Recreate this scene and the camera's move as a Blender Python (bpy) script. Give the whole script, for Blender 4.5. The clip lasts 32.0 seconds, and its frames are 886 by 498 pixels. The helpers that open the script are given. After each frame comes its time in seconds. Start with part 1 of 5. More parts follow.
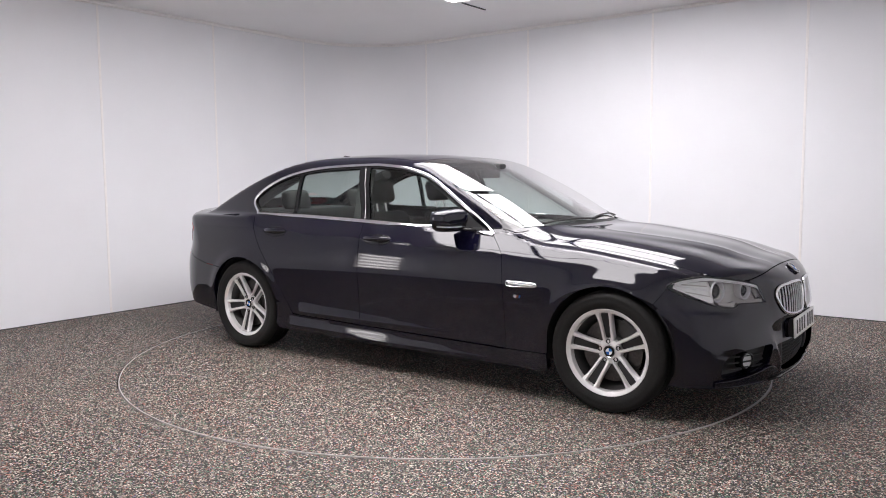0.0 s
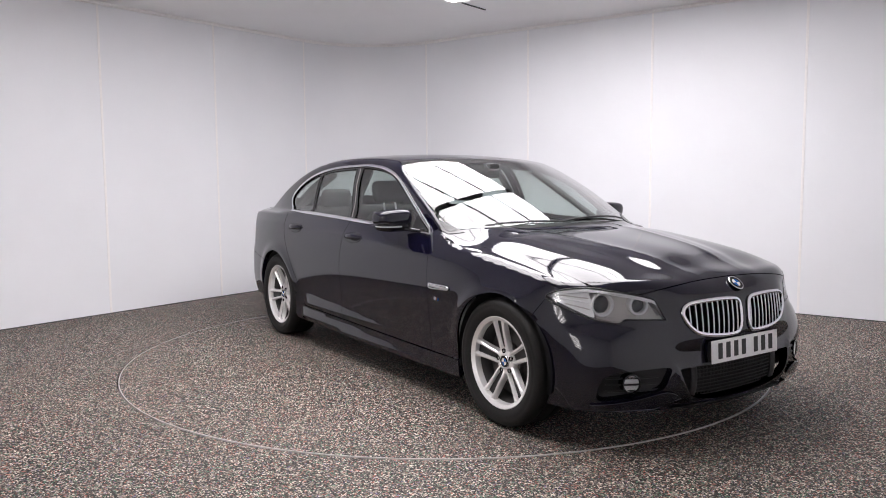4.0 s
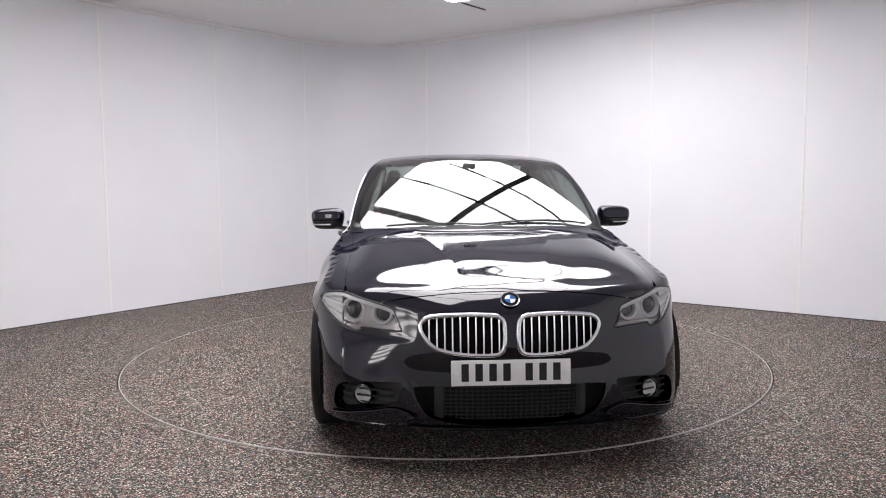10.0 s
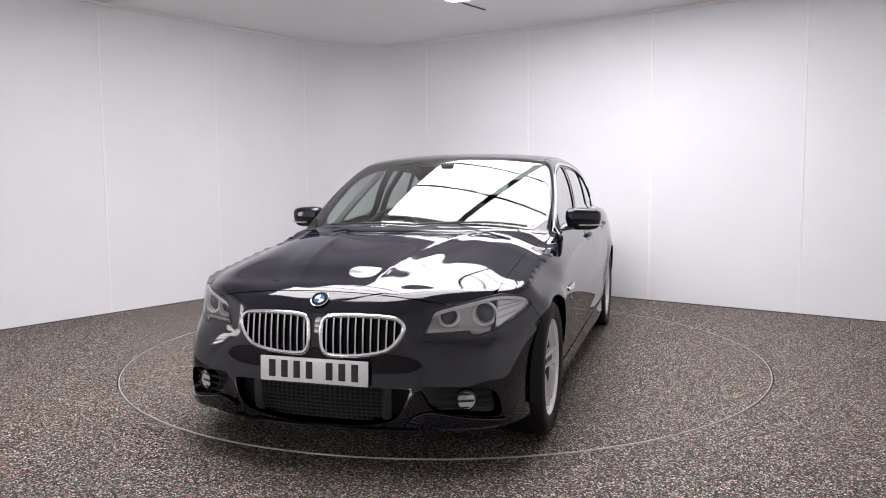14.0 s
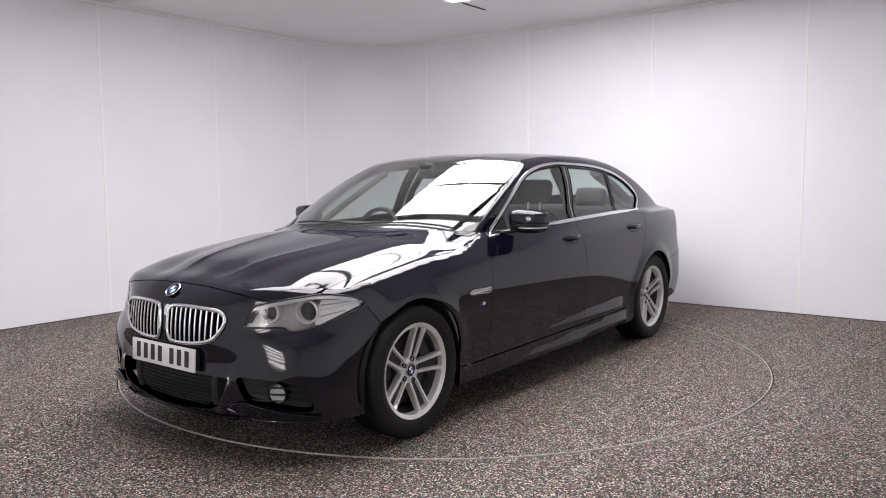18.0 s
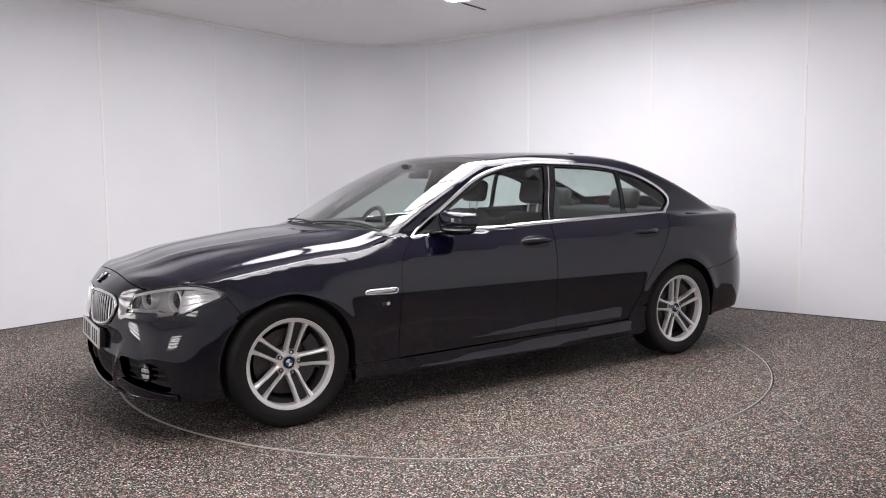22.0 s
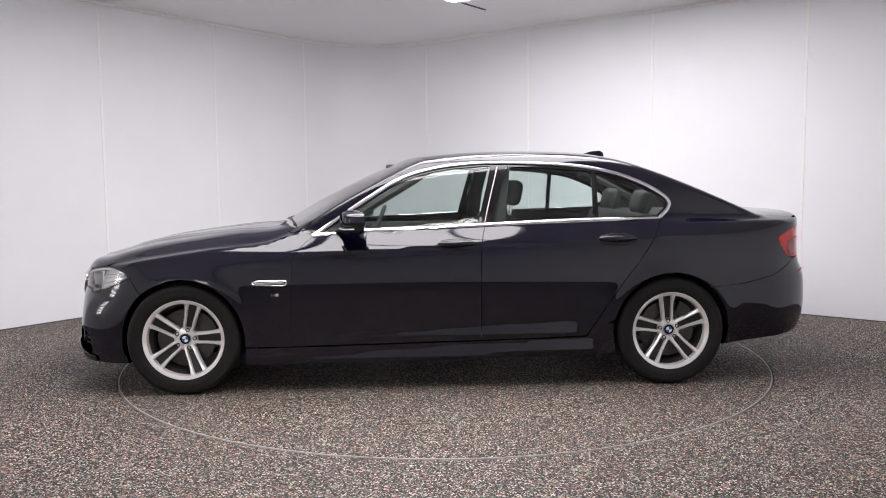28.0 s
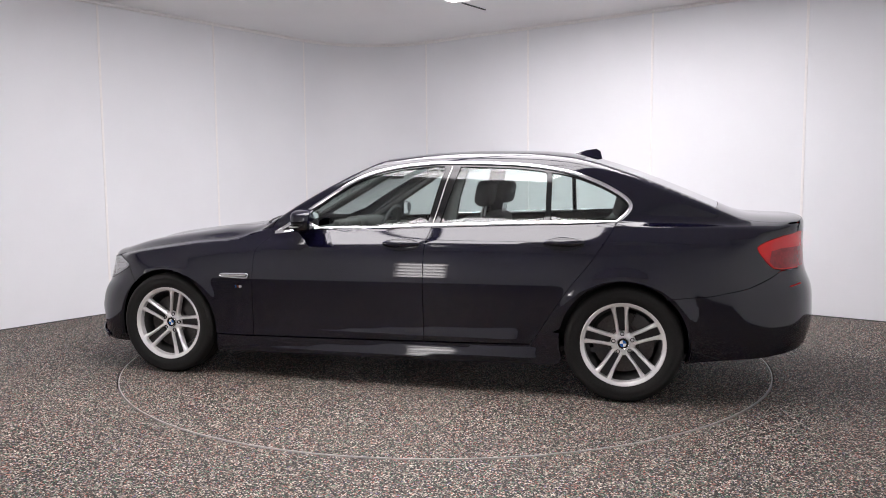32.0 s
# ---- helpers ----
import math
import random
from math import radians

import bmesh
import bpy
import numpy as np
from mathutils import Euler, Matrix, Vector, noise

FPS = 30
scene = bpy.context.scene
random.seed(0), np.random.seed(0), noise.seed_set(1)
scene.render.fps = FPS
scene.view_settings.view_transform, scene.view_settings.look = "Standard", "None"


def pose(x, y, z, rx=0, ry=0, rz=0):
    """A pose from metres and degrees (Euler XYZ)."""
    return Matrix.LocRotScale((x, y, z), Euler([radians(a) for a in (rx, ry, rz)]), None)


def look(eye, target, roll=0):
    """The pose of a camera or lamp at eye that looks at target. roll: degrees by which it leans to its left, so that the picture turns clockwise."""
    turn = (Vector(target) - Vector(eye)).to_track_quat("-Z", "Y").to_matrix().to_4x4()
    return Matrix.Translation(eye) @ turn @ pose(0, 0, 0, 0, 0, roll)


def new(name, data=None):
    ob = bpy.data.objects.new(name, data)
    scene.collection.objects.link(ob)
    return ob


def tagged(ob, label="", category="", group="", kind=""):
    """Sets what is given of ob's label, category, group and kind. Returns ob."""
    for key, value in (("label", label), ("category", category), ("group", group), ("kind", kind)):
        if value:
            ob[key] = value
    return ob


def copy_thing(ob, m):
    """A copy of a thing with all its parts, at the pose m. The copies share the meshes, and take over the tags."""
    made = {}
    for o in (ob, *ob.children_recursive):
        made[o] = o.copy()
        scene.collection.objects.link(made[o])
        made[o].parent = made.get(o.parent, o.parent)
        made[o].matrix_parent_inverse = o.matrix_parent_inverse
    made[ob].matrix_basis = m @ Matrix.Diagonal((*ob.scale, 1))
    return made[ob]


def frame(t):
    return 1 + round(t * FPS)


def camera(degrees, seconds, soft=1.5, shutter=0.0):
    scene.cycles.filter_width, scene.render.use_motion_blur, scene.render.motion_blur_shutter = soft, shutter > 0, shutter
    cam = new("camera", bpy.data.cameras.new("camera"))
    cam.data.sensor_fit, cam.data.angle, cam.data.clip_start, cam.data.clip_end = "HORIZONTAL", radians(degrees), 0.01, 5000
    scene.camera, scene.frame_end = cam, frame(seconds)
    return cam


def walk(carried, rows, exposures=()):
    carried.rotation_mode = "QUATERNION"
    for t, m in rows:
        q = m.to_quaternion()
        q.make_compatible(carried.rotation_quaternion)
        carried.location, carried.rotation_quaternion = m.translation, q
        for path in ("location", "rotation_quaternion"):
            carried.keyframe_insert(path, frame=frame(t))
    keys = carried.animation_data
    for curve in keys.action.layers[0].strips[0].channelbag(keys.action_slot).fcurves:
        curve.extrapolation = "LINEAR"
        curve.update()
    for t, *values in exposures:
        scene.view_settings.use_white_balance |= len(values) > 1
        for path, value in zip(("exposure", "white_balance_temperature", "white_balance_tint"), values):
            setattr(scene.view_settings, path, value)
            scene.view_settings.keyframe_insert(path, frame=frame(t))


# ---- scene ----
# Camera: fixed on a stand in one corner of the photo studio.
EYE = Vector((0.0, 0.0, 1.294))
TILT = radians(-5.292)
cam = camera(59.29, 32.0, soft=1.0)
VIEW = look(EYE, EYE + Vector((0, math.cos(TILT), math.sin(TILT))), roll=-0.434)
walk(cam, [(0.0, VIEW), (32.0, VIEW)])

# The turntable's axis, and the car's stand on it.
AXIS = Vector((0.009, 5.738, 0.0))
TABLE_R = 2.262
CAR_AT = (0.146, 0.151, 0.0)


def heading(t):
    s = (t - 16.0) / 16.0
    return -117.303 - 80.811 * s + 1.711 * s * s + 1.082 * s ** 3


# World: a closed room; almost nothing of it is seen.
world = bpy.data.worlds.new("studio_world")
scene.world = world
world.use_nodes = True
world.node_tree.nodes["Background"].inputs["Color"].default_value = (0.75, 0.78, 0.85, 1)
world.node_tree.nodes["Background"].inputs["Strength"].default_value = 0.05
scene.view_settings.exposure = 0.0
PANEL_LIGHT = 9.7


# ---- materials ----
def nodes_of(name):
    m = bpy.data.materials.new(name)
    m.use_nodes = True
    nt = m.node_tree
    return m, nt, nt.nodes["Principled BSDF"]


def put(bsdf, **kw):
    for k, v in kw.items():
        bsdf.inputs[k.replace("_", " ")].default_value = v


def tex_coord(nt, scale, kind="Object"):
    tc = nt.nodes.new("ShaderNodeTexCoord")
    mp = nt.nodes.new("ShaderNodeMapping")
    mp.inputs["Scale"].default_value = scale
    nt.links.new(tc.outputs[kind], mp.inputs["Vector"])
    return mp.outputs["Vector"]


def noise_node(nt, vec, scale, detail=3.0, rough=0.6):
    n = nt.nodes.new("ShaderNodeTexNoise")
    n.inputs["Scale"].default_value = scale
    n.inputs["Detail"].default_value = detail
    n.inputs["Roughness"].default_value = rough
    nt.links.new(vec, n.inputs["Vector"])
    return n


def ramp(nt, fac, stops, mode="LINEAR"):
    r = nt.nodes.new("ShaderNodeValToRGB")
    r.color_ramp.interpolation = mode
    e = r.color_ramp.elements
    while len(e) < len(stops):
        e.new(0.5)
    for i, (p, c) in enumerate(stops):
        e[i].position = p
        e[i].color = (*c, 1) if len(c) == 3 else c
    nt.links.new(fac, r.inputs["Fac"])
    return r.outputs["Color"]


def bump(nt, bsdf, height, strength=0.3, dist=0.002):
    b = nt.nodes.new("ShaderNodeBump")
    b.inputs["Strength"].default_value = strength
    b.inputs["Distance"].default_value = dist
    nt.links.new(height, b.inputs["Height"])
    nt.links.new(b.outputs["Normal"], bsdf.inputs["Normal"])


def simple(name, color, rough=0.5, metal=0.0, grain=0.0, grain_scale=60.0, **kw):
    """A plain material with fine variation in tone and relief."""
    m, nt, b = nodes_of(name)
    put(b, Base_Color=(*color, 1), Roughness=rough, Metallic=metal, **kw)
    if grain:
        v = tex_coord(nt, (1, 1, 1))
        n = noise_node(nt, v, grain_scale)
        lo = tuple(c * (1 - grain) for c in color)
        hi = tuple(min(1, c * (1 + grain)) for c in color)
        nt.links.new(ramp(nt, n.outputs["Fac"], [(0.3, lo), (0.7, hi)]), b.inputs["Base Color"])
        bump(nt, b, n.outputs["Fac"], 0.15, 0.001)
    return m


def make_paint():
    m, nt, b = nodes_of("blue_black_metallic_paint")
    put(b, Base_Color=(0.004, 0.004, 0.010, 1), Roughness=0.42, Metallic=0.0,
        Coat_Weight=1.0, Coat_Roughness=0.055, Coat_IOR=1.58)
    b.inputs["Specular IOR Level"].default_value = 0.0
    v = tex_coord(nt, (1, 1, 1))
    n = noise_node(nt, v, 900.0, 2.0)
    nt.links.new(ramp(nt, n.outputs["Fac"], [(0.35, (0.0012, 0.0011, 0.0042)), (0.75, (0.0050, 0.0044, 0.0180))]), b.inputs["Base Color"])
    return m


def make_glass(name, tint, gloss=1.0):
    """A thin pane: tinted see-through sheet with surface gloss."""
    m = bpy.data.materials.new(name)
    m.use_nodes = True
    nt = m.node_tree
    nt.nodes.remove(nt.nodes["Principled BSDF"])
    out = nt.nodes["Material Output"]
    tr = nt.nodes.new("ShaderNodeBsdfTransparent")
    tr.inputs["Color"].default_value = (*tint, 1)
    gl = nt.nodes.new("ShaderNodeBsdfGlossy")
    gl.inputs["Roughness"].default_value = 0.0
    # gloss rises towards grazing angles: 0.04 + 0.96 * facing ** 5
    lw = nt.nodes.new("ShaderNodeLayerWeight")
    lw.inputs["Blend"].default_value = 0.5
    pw = nt.nodes.new("ShaderNodeMath")
    pw.operation = "POWER"
    pw.inputs[1].default_value = 5.0
    ma = nt.nodes.new("ShaderNodeMath")
    ma.operation = "MULTIPLY_ADD"
    ma.inputs[1].default_value = 0.95
    ma.inputs[2].default_value = 0.045
    mul = nt.nodes.new("ShaderNodeMath")
    mul.operation = "MULTIPLY"
    mul.use_clamp = True
    mul.inputs[1].default_value = gloss
    mix = nt.nodes.new("ShaderNodeMixShader")
    nt.links.new(lw.outputs["Facing"], pw.inputs[0])
    nt.links.new(pw.outputs["Value"], ma.inputs[0])
    nt.links.new(ma.outputs["Value"], mul.inputs[0])
    nt.links.new(mul.outputs["Value"], mix.inputs["Fac"])
    nt.links.new(tr.outputs["BSDF"], mix.inputs[1])
    nt.links.new(gl.outputs["BSDF"], mix.inputs[2])
    nt.links.new(mix.outputs["Shader"], out.inputs["Surface"])
    return m


def make_emit(name, color, strength):
    m, nt, b = nodes_of(name)
    put(b, Base_Color=(0.9, 0.9, 0.9, 1), Roughness=0.6, Emission_Color=(*color, 1), Emission_Strength=strength)
    return m


def make_floor():
    """Dark rubber granulate flooring with grey, cream and rust flecks."""
    m, nt, b = nodes_of("flecked_rubber_floor")
    v = tex_coord(nt, (1, 1, 1))
    vo = nt.nodes.new("ShaderNodeTexVoronoi")
    vo.inputs["Scale"].default_value = 168.0
    nt.links.new(v, vo.inputs["Vector"])
    sep = nt.nodes.new("ShaderNodeSeparateColor")
    nt.links.new(vo.outputs["Color"], sep.inputs["Color"])
    fleck = ramp(nt, sep.outputs["Red"], [
        (0.0, (0.003, 0.003, 0.003)), (0.38, (0.020, 0.017, 0.015)), (0.54, (0.110, 0.097, 0.084)),
        (0.68, (0.36, 0.325, 0.290)), (0.80, (0.36, 0.12, 0.09)), (0.85, (0.07, 0.21, 0.135)), (0.895, (0.17, 0.15, 0.28)), (0.92, (0.72, 0.675, 0.62))], "CONSTANT")
    n2 = noise_node(nt, v, 1.1, 4.0)
    shade = ramp(nt, n2.outputs["Fac"], [(0.3, (0.90, 0.83, 0.76)), (0.7, (1.0, 0.97, 0.93))])
    mx = nt.nodes.new("ShaderNodeMix")
    mx.data_type, mx.blend_type = "RGBA", "MULTIPLY"
    mx.inputs["Factor"].default_value = 1.0
    nt.links.new(fleck, mx.inputs["A"])
    nt.links.new(shade, mx.inputs["B"])
    nt.links.new(mx.outputs["Result"], b.inputs["Base Color"])
    put(b, Roughness=0.62)
    b.inputs["Specular IOR Level"].default_value = 0.35
    bump(nt, b, vo.outputs["Distance"], 0.5, 0.003)
    return m


def make_wall(name, color):
    m, nt, b = nodes_of(name)
    v = tex_coord(nt, (1, 1, 1))
    n = noise_node(nt, v, 1.3, 5.0, 0.55)
    lo = tuple(c * 0.965 for c in color)
    nt.links.new(ramp(nt, n.outputs["Fac"], [(0.3, lo), (0.7, color)]), b.inputs["Base Color"])
    put(b, Roughness=0.42)
    n2 = noise_node(nt, v, 90.0)
    bump(nt, b, n2.outputs["Fac"], 0.05, 0.001)
    return m


M_PAINT = make_paint()
M_GLASS = make_glass("green_tinted_window_glass", (0.80, 0.88, 0.855), 1.8)
M_WSGLASS = make_glass("windscreen_glass", (0.82, 0.89, 0.865), 2.4)
M_LENS = make_glass("clear_lamp_lens", (0.93, 0.94, 0.95), 1.0)
M_CHROME = simple("polished_chrome_trim", (0.80, 0.80, 0.82), 0.12, 1.0)
M_SATIN = simple("satin_aluminium_trim", (0.74, 0.74, 0.75), 0.28, 1.0)
M_BLACKGLOSS = simple("gloss_black_trim", (0.008, 0.008, 0.009), 0.12)
M_BLACK = simple("matt_black_plastic", (0.014, 0.014, 0.015), 0.55, 0.0, 0.3, 200.0)
M_VOID = simple("dark_underbody", (0.008, 0.008, 0.008), 0.8, 0.0, 0.3, 30.0)
M_RUBBER = simple("tyre_rubber", (0.011, 0.0105, 0.010), 0.62, 0.0, 0.25, 120.0, Specular_IOR_Level=0.28)
M_RIM = simple("silver_alloy", (0.90, 0.89, 0.885), 0.24, 0.45, 0.05, 300.0)
# Rim alloy with the shade behind the spokes put into its colour; caliper too.
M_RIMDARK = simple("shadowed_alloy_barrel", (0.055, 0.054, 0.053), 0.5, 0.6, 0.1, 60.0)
M_DISC = simple("brake_disc_steel", (0.075, 0.070, 0.067), 0.45, 0.85, 0.2, 90.0)
M_CABIN = simple("anthracite_upholstery", (0.036, 0.035, 0.034), 0.65, 0.0, 0.3, 150.0)
M_LINING = simple("grey_headlining", (0.45, 0.44, 0.42), 0.85, 0.0, 0.1, 200.0)
M_PLATE = simple("white_number_plate", (0.90, 0.90, 0.89), 0.3, 0.0, 0.03, 80.0)
M_INK = simple("black_plate_ink", (0.01, 0.01, 0.01), 0.4)
M_BLUE = simple("emblem_blue", (0.03, 0.14, 0.42), 0.2)
M_WHITE = simple("emblem_white", (0.8, 0.8, 0.8), 0.2)
M_REFL = simple("lamp_reflector", (0.86, 0.86, 0.87), 0.16, 0.85)
M_SILVER = simple("silver_lamp_reflector", (0.93, 0.925, 0.915), 0.16, 0.15)
M_LAMPGREY = simple("grey_lamp_bezel", (0.58, 0.55, 0.52), 0.25, 0.15)
M_REDLENS = simple("red_tail_lens", (0.80, 0.008, 0.012), 0.06)
M_REDDARK = simple("dark_red_tail_lens", (0.30, 0.004, 0.010), 0.06, 0.0, 0.3, 45.0)
M_AMBER = simple("orange_reflector", (0.35, 0.10, 0.03), 0.2)
M_PROJ = simple("dark_projector_glass", (0.055, 0.055, 0.06), 0.06, 0.2)
M_POCKET = simple("dark_wheel_pocket", (0.022, 0.022, 0.023), 0.4, 0.4)
M_FLOOR = make_floor()
M_WALL = make_wall("white_wall_panel", (0.875, 0.885, 0.915))
M_CEIL = make_wall("white_ceiling_paint", (0.915, 0.91, 0.92))
M_STRIP = simple("white_joint_strip", (0.93, 0.915, 0.91), 0.35, 0.0, 0.03, 30.0)
M_PANEL = make_emit("luminous_ceiling_panel", (1.0, 0.955, 0.985), PANEL_LIGHT)
M_TUBE = make_emit("glowing_tube", (1.0, 0.95, 0.96), 9.0)
M_BAR = simple("dark_grey_light_frame", (0.05, 0.05, 0.055), 0.5, 0.0, 0.2, 20.0)
M_ALU = simple("aluminium_edge_trim", (0.58, 0.565, 0.55), 0.4, 0.7, 0.1, 50.0)


# ---- mesh helpers ----
def mesh_of(name, verts, faces, material, normals=None, smooth=True):
    me = bpy.data.meshes.new(name)
    me.from_pydata([tuple(map(float, v)) for v in verts], [], [tuple(int(i) for i in f) for f in faces])
    me.materials.append(material)
    if smooth:
        me.shade_smooth()
    if normals is not None:
        me.normals_split_custom_set_from_vertices([tuple(map(float, n)) for n in normals])
    me.update()
    return me


def add(name, me, parent=None, label="", at=None):
    ob = new(name, me)
    if parent is not None:
        ob.parent = parent
    if at is not None:
        ob.matrix_basis = at
    return tagged(ob, label)


def part(name, bm, material, parent, label="", at=None, smooth=True, sharp=35):
    """Links a bmesh as one mesh object under a thing or a part."""
    me = bpy.data.meshes.new(name)
    bm.normal_update()
    if smooth:
        for f in bm.faces:
            f.smooth = True
        for e in bm.edges:
            if len(e.link_faces) == 2 and e.calc_face_angle(0) > radians(sharp):
                e.smooth = False
    bm.to_mesh(me)
    bm.free()
    me.materials.append(material)
    return add(name, me, parent, label, at)


def block(sx, sy, sz, at=(0, 0, 0), bevel=0.0, seg=2, m=None):
    bm = bmesh.new()
    bmesh.ops.create_cube(bm, size=1.0)
    for v in bm.verts:
        v.co = Vector((v.co.x * sx, v.co.y * sy, v.co.z * sz))
    if bevel:
        bmesh.ops.bevel(bm, geom=bm.edges[:], offset=bevel, segments=seg, profile=0.5, affect="EDGES")
    for v in bm.verts:
        v.co = (m @ v.co if m else v.co) + Vector(at)
    return bm


def merge(*bms):
    out = bms[0]
    for b in bms[1:]:
        me = bpy.data.meshes.new("tmp")
        b.to_mesh(me)
        b.free()
        out.from_mesh(me)
        bpy.data.meshes.remove(me)
    return out


def lathe(profile, n=64, axis="Y"):
    """A turned form: profile of (radius, offset along the axis)."""
    bm = bmesh.new()
    rings = []
    for r, o in profile:
        ring = []
        for i in range(n):
            a = 2 * math.pi * i / n
            ring.append(bm.verts.new((r * math.cos(a), o, r * math.sin(a))))
        rings.append(ring)
    for a, b in zip(rings, rings[1:]):
        for i in range(n):
            bm.faces.new((a[i], a[(i + 1) % n], b[(i + 1) % n], b[i]))
    bmesh.ops.recalc_face_normals(bm, faces=bm.faces[:])
    return bm


def tube(points, radius, n=8, closed=False, flat=1.0, up=None):
    """A swept bar through points; flat squeezes it along up."""
    bm = bmesh.new()
    pts = [Vector(p) for p in points]
    rings = []
    m = len(pts)
    for i, p in enumerate(pts):
        a = pts[(i - 1) % m] if closed or i > 0 else p
        b = pts[(i + 1) % m] if closed or i < m - 1 else p
        t = (b - a).normalized()
        u = (up[i] if isinstance(up, list) else Vector(up) if up else Vector((0, 0, 1)))
        s = t.cross(u)
        if s.length < 1e-4:
            s = t.cross(Vector((1, 0, 0)))
        s.normalize()
        w = s.cross(t).normalized()
        ring = []
        for k in range(n):
            c = 2 * math.pi * (k + 0.5) / n
            ring.append(bm.verts.new(p + s * radius * math.cos(c) + w * radius * flat * math.sin(c)))
        rings.append(ring)
    pairs = list(zip(rings, rings[1:])) + ([(rings[-1], rings[0])] if closed else [])
    for a, b in pairs:
        for k in range(n):
            bm.faces.new((a[k], a[(k + 1) % n], b[(k + 1) % n], b[k]))
    if not closed:
        bm.faces.new(rings[0][::-1])
        bm.faces.new(rings[-1])
    bmesh.ops.recalc_face_normals(bm, faces=bm.faces[:])
    return bm


def spline(xs, ys):
    """A natural cubic spline through the points, straight beyond its ends."""
    xs, ys = np.array(xs, float), np.array(ys, float)
    if xs[0] > xs[-1]:
        xs, ys = xs[::-1], ys[::-1]
    n = len(xs)
    h = np.diff(xs)
    A = np.zeros((n, n))
    r = np.zeros(n)
    A[0, 0] = A[-1, -1] = 1
    for i in range(1, n - 1):
        A[i, i - 1], A[i, i], A[i, i + 1] = h[i - 1], 2 * (h[i - 1] + h[i]), h[i]
        r[i] = 6 * ((ys[i + 1] - ys[i]) / h[i] - (ys[i] - ys[i - 1]) / h[i - 1])
    k = np.linalg.solve(A, r)

    def at(x):
        x = np.asarray(x, float)
        xc = np.clip(x, xs[0], xs[-1])
        i = np.clip(np.searchsorted(xs, xc) - 1, 0, n - 2)
        a, b = xs[i + 1] - xc, xc - xs[i]
        y = (k[i] * a ** 3 + k[i + 1] * b ** 3) / (6 * h[i]) + (ys[i] / h[i] - k[i] * h[i] / 6) * a + (ys[i + 1] / h[i] - k[i + 1] * h[i] / 6) * b
        s0 = (ys[1] - ys[0]) / h[0] - h[0] * k[1] / 6
        s1 = (ys[-1] - ys[-2]) / h[-1] + h[-1] * k[-2] / 6
        return y + np.where(x < xs[0], (x - xs[0]) * s0, 0) + np.where(x > xs[-1], (x - xs[-1]) * s1, 0)
    return at


def soft_line(points, n=8, closed=False):
    """A smooth polyline through 2D or 3D points (Catmull-Rom)."""
    p = [np.array(q, float) for q in points]
    m = len(p)
    out = []
    for i in range(m if closed else m - 1):
        a = p[(i - 1) % m] if closed or i > 0 else 2 * p[0] - p[1]
        b, c = p[i], p[(i + 1) % m]
        d = p[(i + 2) % m] if closed or i < m - 2 else 2 * p[-1] - p[-2]
        for j in range(n):
            t = j / n
            out.append(0.5 * (2 * b + (c - a) * t + (2 * a - 5 * b + 4 * c - d) * t * t + (3 * b - a - 3 * c + d) * t ** 3))
    if not closed:
        out.append(p[-1])
    return [tuple(q) for q in out]


# ---- the studio: a white room set diagonally to the view, with rounded corners ----
CORNER = Vector((-1.03, 10.38, 0))
DU = Vector((0.6, 0.8, 0))       # along the wall on one side, towards the far corner
DV = Vector((0.8, -0.6, 0))      # along the other wall, away from the far corner
ROOM_H = 2.95
ROUND = 1.05


def uv(u, v, z=0.0):
    return CORNER + DU * u + DV * v + Vector((0, 0, z))


LEN_U, LEN_V = -8.6, 7.9


def wall_outline():
    """The room's plan: four straight runs with rounded corners, as runs of points."""
    runs = []
    sq = [(0, 0), (0, LEN_V), (LEN_U, LEN_V), (LEN_U, 0)]
    tang = []
    for i in range(4):
        p = Vector((*sq[i], 0))
        a = (Vector((*sq[i - 1], 0)) - p).normalized()
        b = (Vector((*sq[(i + 1) % 4], 0)) - p).normalized()
        c = p + (a + b) * ROUND
        arc = []
        for j in range(13):
            q = j / 12 * math.pi / 2
            arc.append(c - b * ROUND * math.cos(q) - a * ROUND * math.sin(q))
        tang.append(arc)
    for i in range(4):
        runs.append(("arc", [uv(q.x, q.y) for q in tang[i]]))
        a, b = tang[i][-1], tang[(i + 1) % 4][0]
        n = max(1, round((b - a).length / 1.40))
        for k in range(n):
            p, q = a.lerp(b, k / n), a.lerp(b, (k + 1) / n)
            runs.append(("flat", [uv(p.x, p.y), uv(q.x, q.y)]))
    return runs


